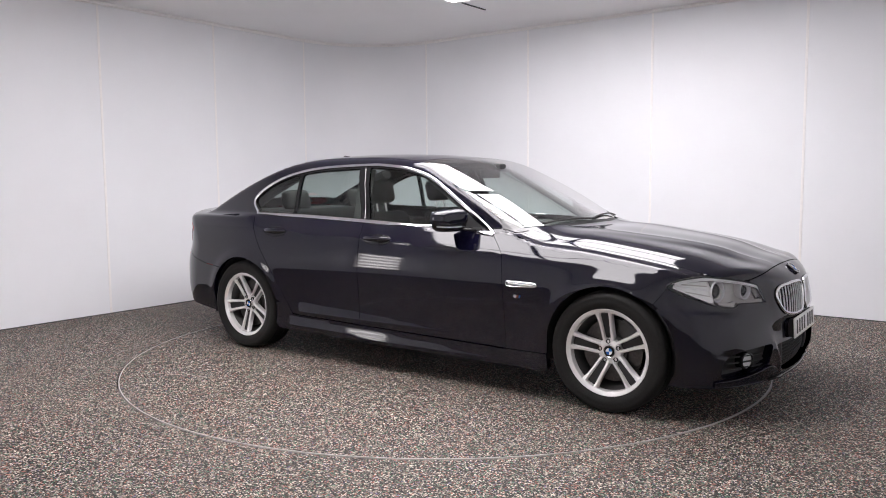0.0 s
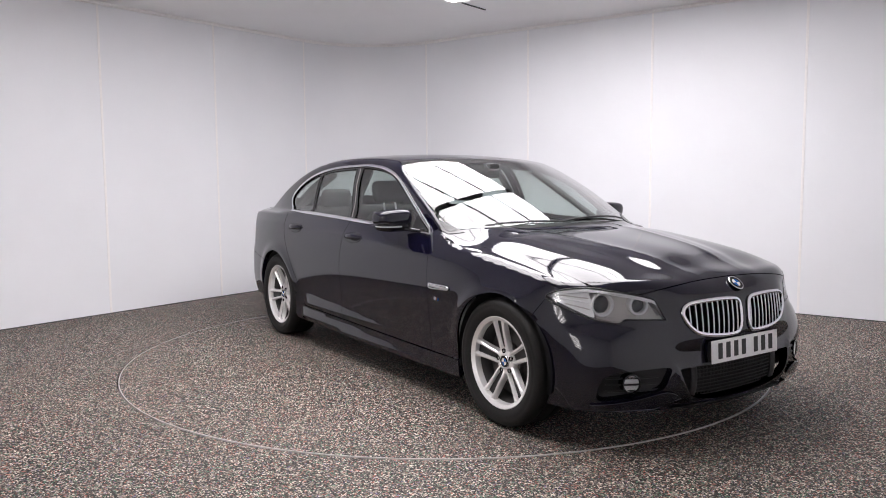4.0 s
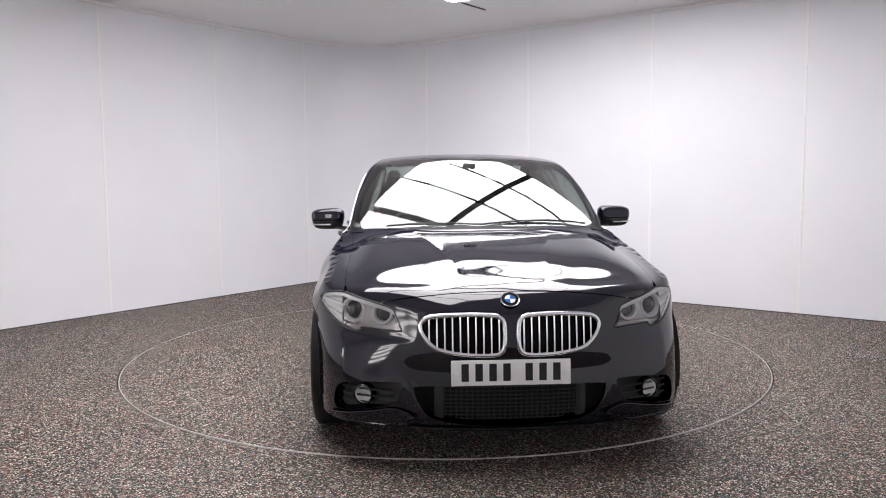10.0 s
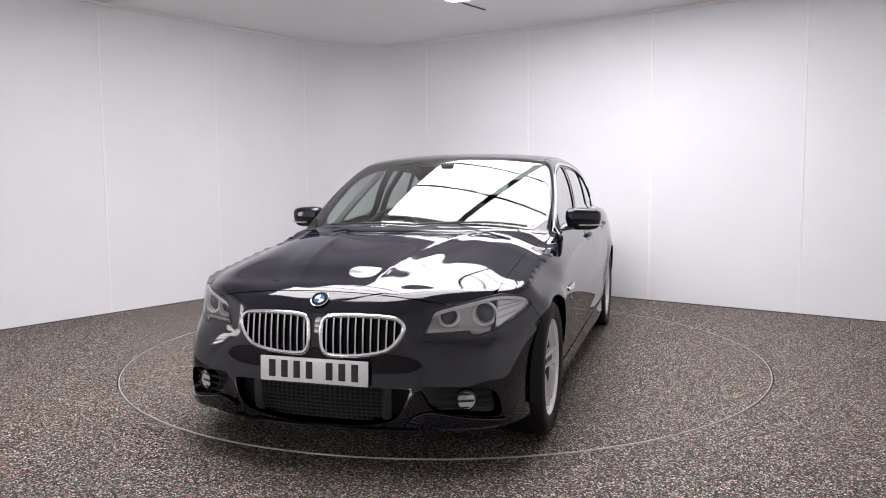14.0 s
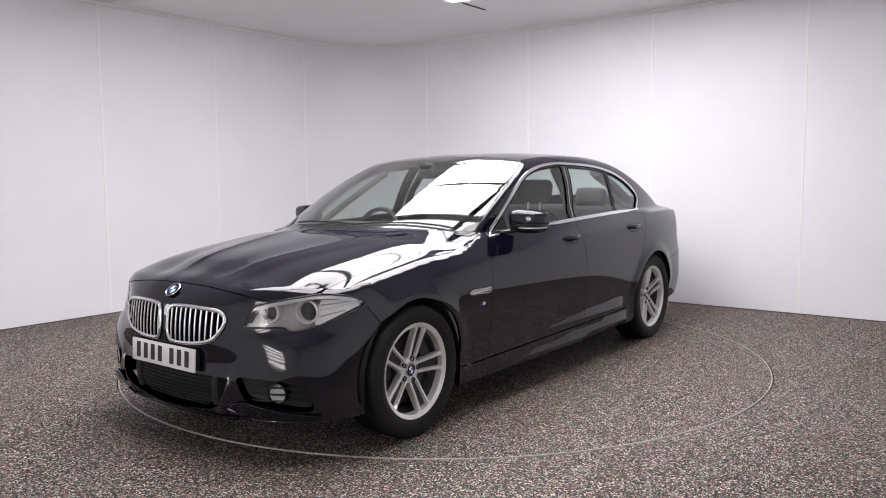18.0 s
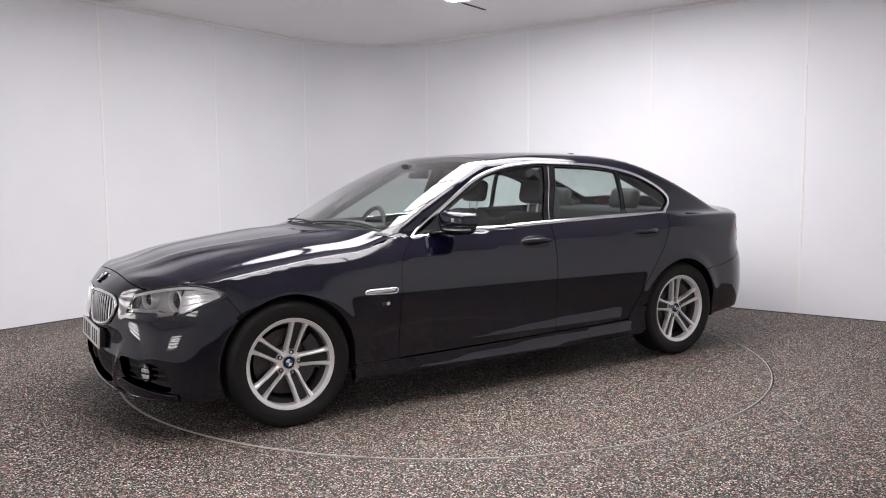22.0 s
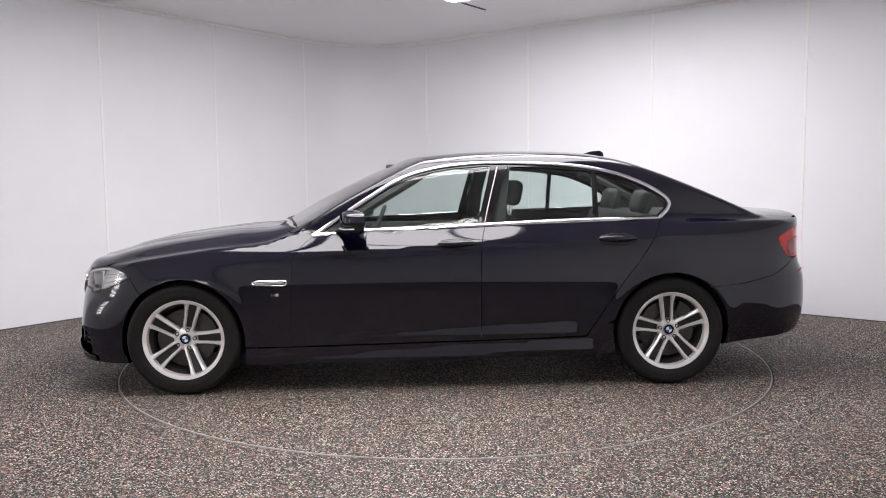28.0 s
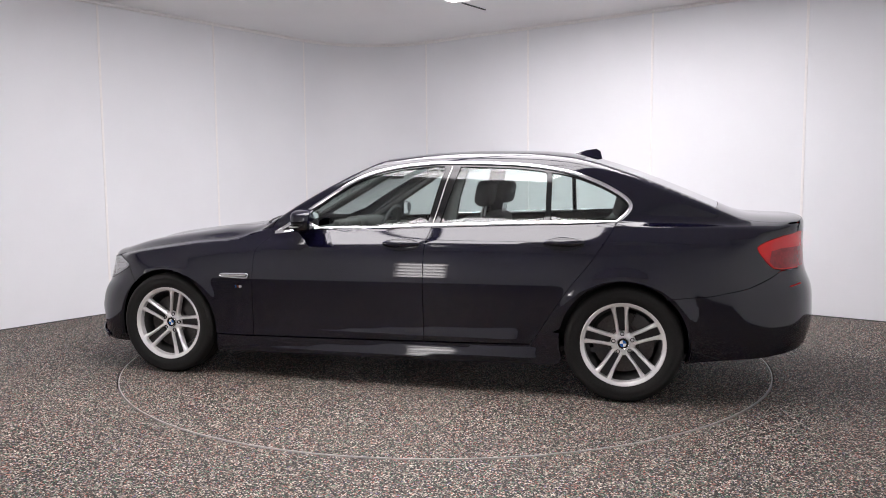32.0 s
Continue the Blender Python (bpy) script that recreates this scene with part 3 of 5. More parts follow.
def patch(outline, holes=(), grid=0.028):
    """A flat mesh of an outline with holes: points, triangles and boundary loops."""
    from mathutils.geometry import delaunay_2d_cdt
    loops = [resample(list(outline), grid)] + [resample(list(h), grid) for h in holes]
    pts, edges, li = [], [], []
    for lp in loops:
        clean = [lp[0]]
        for q in lp[1:]:
            if math.dist(q, clean[-1]) > 1e-4:
                clean.append(q)
        if math.dist(clean[0], clean[-1]) < 1e-4:
            clean.pop()
        i0 = len(pts)
        pts += clean
        edges += [(i0 + i, i0 + (i + 1) % len(clean)) for i in range(len(clean))]
        li.append(range(i0, i0 + len(clean)))
    b = np.array(pts)
    lo, hi = b.min(0), b.max(0)
    gx, gy = np.meshgrid(np.arange(lo[0] + grid / 2, hi[0], grid), np.arange(lo[1] + grid / 2, hi[1], grid))
    g = np.stack([gx.ravel(), gy.ravel()], 1)
    keep = inside_poly(g, loops[0])
    for h in loops[1:]:
        keep &= ~inside_poly(g, h)
    g = g[keep]
    if len(g):
        d = np.min(np.linalg.norm(g[:, None, :] - b[None, :, :], axis=2), axis=1)
        g = g[d > grid * 0.45]
    allp = [Vector(p) for p in pts] + [Vector(p) for p in g]
    v, _, f, ov, _, _ = delaunay_2d_cdt(allp, edges, [], 0, 1e-6)
    q = np.array([tuple(p) for p in v])
    where = {}
    for i, src in enumerate(ov):
        for s in src:
            where[s] = i
    f = np.array([list(t) for t in f])
    cen = q[f].mean(1)
    ok = inside_poly(cen, loops[0])
    for h in loops[1:]:
        ok &= ~inside_poly(cen, h)
    return q, f[ok], [[where[i] for i in r] for r in li]


def panel(name, parent, material, project, outline, holes=(), grid=0.028, gap=0.002, flange=0.014, lift=0.0, mirror=False, label="", scale=None, f=shell):
    """A shell panel: an outline laid on the body surface, with its edges turned in."""
    if scale:
        outline = [(a * scale, b) for a, b in outline]
        holes = [[(a * scale, b) for a, b in h] for h in holes]
    q, tri, loops = patch(outline, holes, grid)
    if scale:
        q = q / np.array([[scale, 1.0]])
    p = project(q)
    n = gradient(p, f)
    fc = np.cross(p[tri[:, 1]] - p[tri[:, 0]], p[tri[:, 2]] - p[tri[:, 0]])
    flip = (fc * n[tri[:, 0]]).sum(1) < 0
    tri[flip] = tri[flip][:, ::-1]
    vs, ns, fs = [p.copy()], [n], [tri]
    base = len(p)
    extra_v, extra_n, extra_f = [], [], []
    for lp in loops:
        m = len(lp)
        P = p[lp]
        t = np.roll(P, -1, 0) - np.roll(P, 1, 0)
        o = np.cross(t, n[lp])
        o /= np.maximum(np.linalg.norm(o, axis=1), 1e-9)[:, None]
        # which way is out of the panel
        area = sum(q[lp[i]][0] * q[lp[(i + 1) % m]][1] - q[lp[(i + 1) % m]][0] * q[lp[i]][1] for i in range(m))
        cen_in = (p[tri].mean(1))
        k = np.argmin(np.linalg.norm(cen_in - P[0], axis=1))
        if np.dot(o[0], cen_in[k] - P[0]) > 0:
            o = -o
        vs[0][lp] = P - o * gap
        a0 = base + len(extra_v)
        top = vs[0][lp]
        for i in range(m):
            extra_v += [top[i], top[i] - n[lp[i]] * flange]
            extra_n += [o[i], o[i]]
        for i in range(m):
            j = (i + 1) % m
            extra_f.append((a0 + 2 * i, a0 + 2 * j, a0 + 2 * j + 1, a0 + 2 * i + 1))
    if lift:
        vs[0] = vs[0] + n * lift
    V = np.concatenate([vs[0]] + ([np.array(extra_v)] if extra_v and flange else []))
    N = np.concatenate([ns[0]] + ([np.array(extra_n)] if extra_v and flange else []))
    F = [tuple(t) for t in tri] + (extra_f if flange else [])
    if mirror:
        V = V * [1, -1, 1]
        N = N * [1, -1, 1]
        F = [t[::-1] for t in F]
    return add(name, mesh_of(name, V, F, material, N), parent, label)


def pair(name, *a, **k):
    return [panel(name, *a, **k), panel(name, *a, mirror=True, **k)]


def arch(hx, r, a0, a1, n=24):
    """Points along a wheel opening, in degrees."""
    return [(hx + r * math.cos(radians(a)), HUB_Z + 0.004 + r * math.sin(radians(a))) for a in np.linspace(a0, a1, n)]


car = new("car")
car.matrix_basis = Matrix.Translation(AXIS)
tagged(car, "dark blue-black metallic saloon car with chrome trim on the turntable", "car")
body = new("body")
body.parent = car
body.location = CAR_AT
tagged(body, "glossy dark blue-black metallic painted body shell")

# lines that panels share
HOOD_EDGE = soft_line([(0.80, 0.772), (0.92, 0.758), (1.1, 0.748), (1.4, 0.745), (1.7, 0.746), (1.945, 0.741)], 6)
HOOD_EDGE3 = from_top(HOOD_EDGE)
SCREEN = [(0.80, 0.772), (0.58, 0.751), (0.36, 0.716), (0.17, 0.672), (0.010, 0.615)]
SCREEN_EDGE = soft_line(SCREEN, 6)
SCREEN_EDGE3 = from_top(SCREEN_EDGE)
ROOF_EDGE = soft_line([(0.010, 0.615), (-0.3, 0.612), (-0.7, 0.606), (-1.0, 0.596), (-1.22, 0.588)], 6)
ROOF_EDGE3 = from_top(ROOF_EDGE)
BACK_EDGE = soft_line([(-1.22, 0.588), (-1.45, 0.600), (-1.7, 0.612), (-1.92, 0.625), (-1.99, 0.632)], 6)
BACK_EDGE3 = from_top(BACK_EDGE)
BOOT_EDGE = soft_line([(-1.99, 0.632), (-2.15, 0.640), (-2.3, 0.635), (-2.38, 0.622)], 6)
BOOT_EDGE3 = from_top(BOOT_EDGE)


def xz(p3):
    return [(float(p[0]), float(p[2])) for p in p3]


LAMP_TOP = soft_line([(0.872, 0.706), (0.866, 0.727), (0.833, 0.750), (0.785, 0.763), (0.740, 0.764), (0.666, 0.751), (0.584, 0.733), (0.520, 0.714), (0.503, 0.690), (0.487, 0.650), (0.472, 0.616)], 6)
LAMP_LOW = soft_line([(0.472, 0.616), (0.580, 0.619), (0.645, 0.620), (0.662, 0.608), (0.690, 0.603), (0.735, 0.611), (0.776, 0.628), (0.824, 0.660), (0.858, 0.687), (0.872, 0.706)], 6)
LAMP_Q = [fr(*p) for p in LAMP_TOP[:-1]] + [fr(*p) for p in LAMP_LOW[:-1]]
LAMP3_TOP = from_front([fr(*p) for p in LAMP_TOP])
LAMP_TIP = LAMP3_TOP[0]

DLO_TOP = soft_line([(0.712, 0.945), (0.349, 1.185), (0.156, 1.293), (-0.05, 1.350), (-0.25, 1.374), (-0.424, 1.380), (-0.85, 1.364), (-1.137, 1.320), (-1.319, 1.258), (-1.447, 1.190), (-1.508, 1.135), (-1.500, 1.085), (-1.440, 1.028)], 6)
BELT = soft_line([(0.712, 0.945), (0.519, 0.962), (0.1, 0.980), (-0.338, 0.997), (-0.9, 1.016), (-1.440, 1.028)], 6)
FDOOR_F = soft_line([(0.712, 0.945), (0.80, 0.86), (0.826, 0.80), (0.842, 0.55), (0.850, 0.283)], 6)
FDOOR_R = [(-0.338, 0.997), (-0.318, 0.93), (-0.306, 0.86), (-0.302, 0.55), (-0.304, 0.300)]
RDOOR_R = soft_line([(-1.440, 1.028), (-1.385, 0.93), (-1.290, 0.79), (-1.185, 0.66), (-1.09, 0.52), (-1.02, 0.41), (-0.955, 0.315)], 5)


def sub_belt(x0, x1):
    return [p for p in BELT if x1 - 1e-6 <= p[0] <= x0 + 1e-6]


def build_body():
    AR = 0.362
    # bonnet
    front_line = [tuple(from_front([fr(y, z)])[0][:2]) for y, z in soft_line([(0.735, 0.768), (0.666, 0.754), (0.590, 0.739), (0.548, 0.742), (0.450, 0.761), (0.335, 0.774), (0.215, 0.782), (0.0, 0.787)], 5)]
    rear_line = soft_line([(1.005, 0.0), (0.985, 0.3), (0.92, 0.55), (0.80, 0.772)], 5)
    half = rear_line[:-1] + HOOD_EDGE[:-1] + front_line
    full = half + [(x, -y) for x, y in half[::-1][1:-1]]
    panel("bonnet", body, M_PAINT, from_top, full, grid=0.017, label="sculpted bonnet with raised creases")
    # front wings
    a0 = math.degrees(math.asin(0.28 / AR))
    fender = [(0.850, 0.283)] + FDOOR_F[::-1][1:]
    # the wing's top is a strip along the bonnet, its side hangs from that
    brow3 = [p for p in LAMP3_TOP[::-1] if p[0] < 1.955]
    top_end = [p for p in brow3 if p[1] < 0.800]
    strip_out = [(x, y + 0.062) for x, y in HOOD_EDGE if x < top_end[-1][0] - 0.02] + [tuple(top_end[-1][:2])]
    strip = list(HOOD_EDGE) + [tuple(p[:2]) for p in top_end[:-1]] + strip_out[::-1]
    pair("wing_top", body, M_PAINT, from_top, strip, grid=0.012, gap=0.0, flange=0.012)
    fender += xz(SCREEN_EDGE3[:1]) + xz(from_top(strip_out))
    fender += xz([p for p in brow3 if p[1] >= 0.800])
    fender += arch(HUB_X, AR, 48, 172)
    fender += [(1.118, 0.283)]
    pair("front_wing", body, M_PAINT, from_side, fender, grid=0.015, gap=0.0005)
    # doors
    fd = FDOOR_F[:-1] + [(0.850, 0.283), (0.3, 0.290)] + FDOOR_R[::-1] + sub_belt(0.70, -0.33)[::-1]
    pair("front_door", body, M_PAINT, from_side, fd, grid=0.016)
    rd = FDOOR_R + [(-0.6, 0.305)] + RDOOR_R[::-1] + sub_belt(-0.345, -1.43)[::-1]
    pair("rear_door", body, M_PAINT, from_side, rd, grid=0.016)
    # sills
    sill = [(1.118, 0.277), (0.850, 0.277), (-0.304, 0.294), (-0.955, 0.309), (-1.02, 0.40)] + arch(-HUB_X, AR, 8, -18, 6) + [(-1.10, 0.195), (0.0, 0.178), (1.12, 0.172)]
    pair("side_sill", body, M_PAINT, from_side, sill, grid=0.026, flange=0.05)
    # side frame: windscreen pillar, roof rail, rear pillar and rear wing
    bump_line = [(-1.72, 0.605), (-1.95, 0.625), (-2.15, 0.67), (-2.28, 0.728), (-2.325, 0.757)]
    tl = soft_line([(-2.33, 0.765), (-2.285, 0.776), (-2.235, 0.825), (-2.196, 0.885), (-2.215, 0.912), (-2.28, 0.937), (-2.35, 0.957)], 5)
    side = xz(SCREEN_EDGE3) + xz(ROOF_EDGE3)[1:] + xz(BACK_EDGE3)[1:] + xz(BOOT_EDGE3)[1:]
    side += tl[::-1] + bump_line[::-1]
    side += arch(-HUB_X, AR, 128, 12)
    side += RDOOR_R[::-1][1:] + DLO_TOP[::-1][1:]
    pair("side_frame", body, M_PAINT, from_side, side, grid=0.019)
    # roof
    half = [(0.010 + 0.072 * (1 - (y / 0.615) ** 2), y) for y in np.linspace(0, 0.615, 9)][:-1] + ROOF_EDGE + [(-1.235, 0.4), (-1.245, 0.2), (-1.25, 0.0)]
    panel("roof", body, M_PAINT, from_top, half + [(x, -y) for x, y in half[::-1][1:-1]], grid=0.035, label="smooth painted roof")
    # windscreen and rear window
    half = [(0.965, 0.0), (0.945, 0.3), (0.885, 0.55), (0.81, 0.75)] + SCREEN_EDGE[1:-1] + [(0.010 + 0.072 * (1 - (y / 0.615) ** 2), y) for y in np.linspace(0, 0.615, 9)][::-1]
    panel("windscreen", body, M_WSGLASS, from_top_cabin, half + [(x, -y) for x, y in half[::-1][1:-1]], grid=0.03, flange=0.0, gap=0.001, label="large raked windscreen", f=cabin_f)
    half = [(-1.25, 0.0), (-1.245, 0.2), (-1.235, 0.4)] + BACK_EDGE + [(-2.02, 0.3), (-2.03, 0.0)]
    panel("rear_window", body, M_GLASS, from_top, half + [(x, -y) for x, y in half[::-1][1:-1]], grid=0.035, flange=0.0, gap=0.001, label="raked rear window")
    # boot lid
    half = [(-2.03, 0.0), (-2.02, 0.3)] + BOOT_EDGE + [(-2.44, 0.55), (-2.485, 0.4), (-2.505, 0.2), (-2.51, 0.0)]
    panel("boot_lid", body, M_PAINT, from_top, half + [(x, -y) for x, y in half[::-1][1:-1]], grid=0.03)
    back = [rr(0.0, 1.045), rr(0.3, 1.04), rr(0.5, 1.03), rr(0.58, 1.00), rr(0.60, 0.90), rr(0.60, 0.76), rr(0.5, 0.73), rr(0.0, 0.72)]
    panel("boot_face", body, M_PAINT, from_rear, back + [(-a, b) for a, b in back[::-1][1:-1]], grid=0.04)
    # bumpers
    low = soft_line([(0.0, 0.172), (0.3, 0.176), (0.45, 0.186), (0.66, 0.192), (0.78, 0.190), (0.85, 0.188)], 4)
    wing_low = [to_front(p) for p in from_side(arch(HUB_X, AR, -24, 48, 14))]
    lamp_low = [fr(*p) for p in LAMP_LOW[::-1]]
    lamp_in = [fr(*p) for p in LAMP_TOP[::-1] if 0.474 < p[0] < 0.575]
    nose = [fr(*p) for p in soft_line([(0.560, 0.736), (0.548, 0.741), (0.450, 0.760), (0.335, 0.773), (0.215, 0.781), (0.0, 0.786)], 5)]
    half = [fr(*p) for p in low] + wing_low + lamp_low + lamp_in + nose
    full = half + [(-a, b) for a, b in half[::-1][1:-1]]
    kid = [[(s * a, b) for a, b in (fr(*p) for p in KIDNEY)] for s in (1, -1)]
    intake = [fr(*p) for p in INTAKE]
    fogs = [[(s * a, b) for a, b in (fr(*p) for p in FOGPOD)] for s in (1, -1)]
    panel("front_bumper", body, M_PAINT, from_front, full, kid + [intake] + fogs, grid=0.019, flange=0.05, label="sports front bumper with large lower intake")
    low = soft_line([(0.0, 0.31), (0.4, 0.31), (0.6, 0.30), (0.76, 0.285)], 4)
    wing_low = [to_rear(p) for p in from_side(arch(-HUB_X, AR, 197, 130, 14))]
    side_pts = [to_rear(p) for p in from_side(bump_line)]
    top = [rr(0.70, 0.763), rr(0.62, 0.762), rr(0.5, 0.756), rr(0.4, 0.72), rr(0.3, 0.71), rr(0.0, 0.71)]
    half = [rr(*p) for p in low] + wing_low + side_pts + top
    panel("rear_bumper", body, M_PAINT, from_rear, half + [(-a, b) for a, b in half[::-1][1:-1]], grid=0.03, flange=0.04)
    # painted corner between boot lid and tail lamp
    tops = [to_rear(v) for v in from_top([(-2.36, 0.628), (-2.38, 0.622), (-2.44, 0.55)])]
    tops = [(a, b - 0.004) for a, b in tops]
    corner = tops + [rr(0.56, 0.972), rr(0.62, 0.966)] + [to_rear(v) for v in from_side([(-2.35, 0.956), (-2.335, 0.985), (-2.345, 1.01)])]
    pair("boot_corner", body, M_PAINT, from_rear, corner, grid=0.02, flange=0.0, gap=0.0, lift=-0.003)
    # tail lamps
    t3 = [to_rear(p) for p in from_side(tl)]
    t_out = t3 + [rr(0.56, 0.975), rr(0.44, 0.965), rr(0.40, 0.88), rr(0.44, 0.78), rr(0.6, 0.765)]
    for ob in pair("tail_lamp", body, M_REDLENS, from_rear, t_out, grid=0.02, flange=0.03):
        tagged(ob, "red wraparound tail lamp lens")
    low_band = [to_rear(p) for p in from_side([(-2.325, 0.774), (-2.289, 0.784), (-2.262, 0.815), (-2.272, 0.872), (-2.335, 0.886)])]
    low_band += [rr(0.58, 0.888), rr(0.45, 0.882), rr(0.455, 0.788), rr(0.6, 0.775)]
    pair("lamp_band", body, M_REDDARK, from_rear, low_band, grid=0.02, flange=0.004, gap=0.0, lift=0.0025, label="darker red lower lens band")


KIDNEY = soft_line([(0.030, 0.580), (0.031, 0.648), (0.042, 0.678), (0.075, 0.692), (0.20, 0.696), (0.33, 0.689), (0.376, 0.674), (0.393, 0.646), (0.383, 0.610), (0.352, 0.570), (0.305, 0.543), (0.20, 0.526), (0.08, 0.524), (0.041, 0.541)], 4, True)
INTAKE = soft_line([(0.0, 0.384), (0.25, 0.385), (0.425, 0.380)], 3)[:-1] + soft_line([(0.425, 0.380), (0.410, 0.325), (0.370, 0.262), (0.32, 0.234), (0.25, 0.218), (0.126, 0.207), (0.0, 0.204)], 4)
INTAKE = INTAKE + [(-y, z) for y, z in INTAKE[::-1][1:-1]]
FOGPOD = soft_line([(0.478, 0.390), (0.54, 0.395), (0.63, 0.391), (0.718, 0.380), (0.767, 0.354), (0.786, 0.295), (0.778, 0.250), (0.71, 0.258), (0.62, 0.276), (0.525, 0.298), (0.492, 0.345)], 4, True)
build_body()


# ---- glazing, trim and lamps of the car ----
def on_side(points, lift=0.004):
    p = from_side(points)
    return p + gradient(p) * lift, gradient(p)


def side_strip(name, points, radius, material, flat, label="", lift=0.003, closed=False):
    p, n = on_side(points, lift)
    for s in (1, -1):
        pts = [Vector((a[0], s * a[1], a[2])) for a in p]
        ups = [Vector((a[0], s * a[1], a[2])) for a in n]
        part(name, tube(pts, radius, 8, closed, flat, ups), material, body, label)


def inset_dlo():
    """Glass outlines on each side: front door, rear door, quarter light."""
    top = np.array(DLO_TOP)
    cen = np.array([-0.45, 1.15])

    def upper(x0, x1, d=0.022):
        out = []
        for i in range(1, len(top) - 1):
            t = top[i + 1] - top[i - 1]
            nrm = np.array([-t[1], t[0]]) / max(np.linalg.norm(t), 1e-6)
            if np.dot(nrm, cen - top[i]) < 0:
                nrm = -nrm
            q = top[i] + nrm * d
            if x1 <= q[0] <= x0 and q[1] > 1.0 + d:
                out.append(tuple(q))
        return out
    zb = spline([0.712, 0.519, 0.1, -0.338, -0.9, -1.44], [0.945 + 0.012, 0.974, 0.992, 1.009, 1.028, 1.040])
    front = upper(0.62, -0.385) + [(-0.385, 1.355), (-0.295, float(zb(-0.295))), (0.62, float(zb(0.62)))]
    rear = [(-0.485, 1.358)] + upper(-0.50, -1.02) + [(-1.025, 1.31), (-1.025, float(zb(-1.025))), (-0.375, float(zb(-0.375)))]
    quarter = [(-1.055, 1.310)] + upper(-1.07, -1.49) + [(-1.43, 1.045), (-1.055, float(zb(-1.055)))]
    return front, rear, quarter


def build_glazing():
    front, rear, quarter = inset_dlo()
    pair("front_side_window", body, M_GLASS, from_side, front, grid=0.04, flange=0, gap=0, lift=-0.006)
    pair("rear_side_window", body, M_GLASS, from_side, rear, grid=0.04, flange=0, gap=0, lift=-0.006)
    pair("quarter_window", body, M_GLASS, from_side, quarter, grid=0.04, flange=0, gap=0, lift=-0.006)
    # black window surround with the three openings
    outer = DLO_TOP[:-1] + BELT[::-1][:-1]
    pair("window_surround", body, M_BLACKGLOSS, from_side, outer, [front, rear, quarter], grid=0.03, flange=0.02, lift=-0.003, label="gloss black pillar trim")
    side_strip("window_trim", DLO_TOP, 0.011, M_CHROME, 0.45, "bright chrome window surround", 0.002)
    side_strip("belt_trim", BELT, 0.0135, M_CHROME, 0.45, "bright chrome waistline strip", 0.003)
    side_strip("pillar_trim", [(-0.432, 1.357), (-0.40, 1.25), (-0.36, 1.10), (-0.336, 1.005)], 0.003, M_ALU, 0.4, "", 0.0)
    # cowl below the windscreen, and wipers
    half = [(1.04, 0.0), (1.02, 0.3), (0.955, 0.55), (0.83, 0.77), (0.78, 0.765), (0.86, 0.55), (0.92, 0.3), (0.94, 0.0)]
    full = half[:4] + half[4:] + [(x, -y) for x, y in half[4:-1][::-1]] + [(x, -y) for x, y in half[1:4][::-1]]
    panel("cowl", body, M_BLACK, from_top, full, grid=0.03, flange=0, gap=0, lift=-0.014, label="black plastic windscreen cowl")
    for a, b in (((0.965, 0.0), (0.84, 0.66)), ((0.90, -0.56), (0.965, 0.02))):
        line = [(a[0] + (b[0] - a[0]) * k / 8, a[1] + (b[1] - a[1]) * k / 8 - 0.0) for k in range(9)]
        p = from_top(line)
        p = p + gradient(p) * 0.009
        part("wiper", tube(p, 0.007, 6, False, 0.8), M_BLACK, body, "black wiper blade")
    # black ends of the cowl beside the pillars
    for s in (1, -1):
        end = [(0.885, 0.690), (0.835, 0.785), (0.752, 0.792), (0.715, 0.764), (0.79, 0.715)]
        panel("cowl_end", body, M_BLACKGLOSS, from_top, end, grid=0.02, flange=0.006, lift=0.003, mirror=s < 0)
    # roof aerial fin
    prof = [(-1.30, 0.0), (-1.285, 0.052), (-1.26, 0.060), (-1.20, 0.040), (-1.13, 0.008), (-1.12, 0.0)]
    bm = bmesh.new()
    rows = []
    for x, h in prof:
        z0 = float(from_top([(x, 0.0)])[0][2]) - 0.004
        w = 0.030 * (1 - 0.55 * h / 0.06) if h > 0 else 0.032
        rows.append([bm.verts.new((x, -w, z0)), bm.verts.new((x, -w * 0.45, z0 + h + 0.002)), bm.verts.new((x, w * 0.45, z0 + h + 0.002)), bm.verts.new((x, w, z0))])
    for a, b in zip(rows, rows[1:]):
        for k in range(3):
            bm.faces.new((a[k], a[k + 1], b[k + 1], b[k]))
    bmesh.ops.recalc_face_normals(bm, faces=bm.faces[:])
    part("aerial_fin", bm, M_PAINT, body, "dark shark-fin roof aerial")


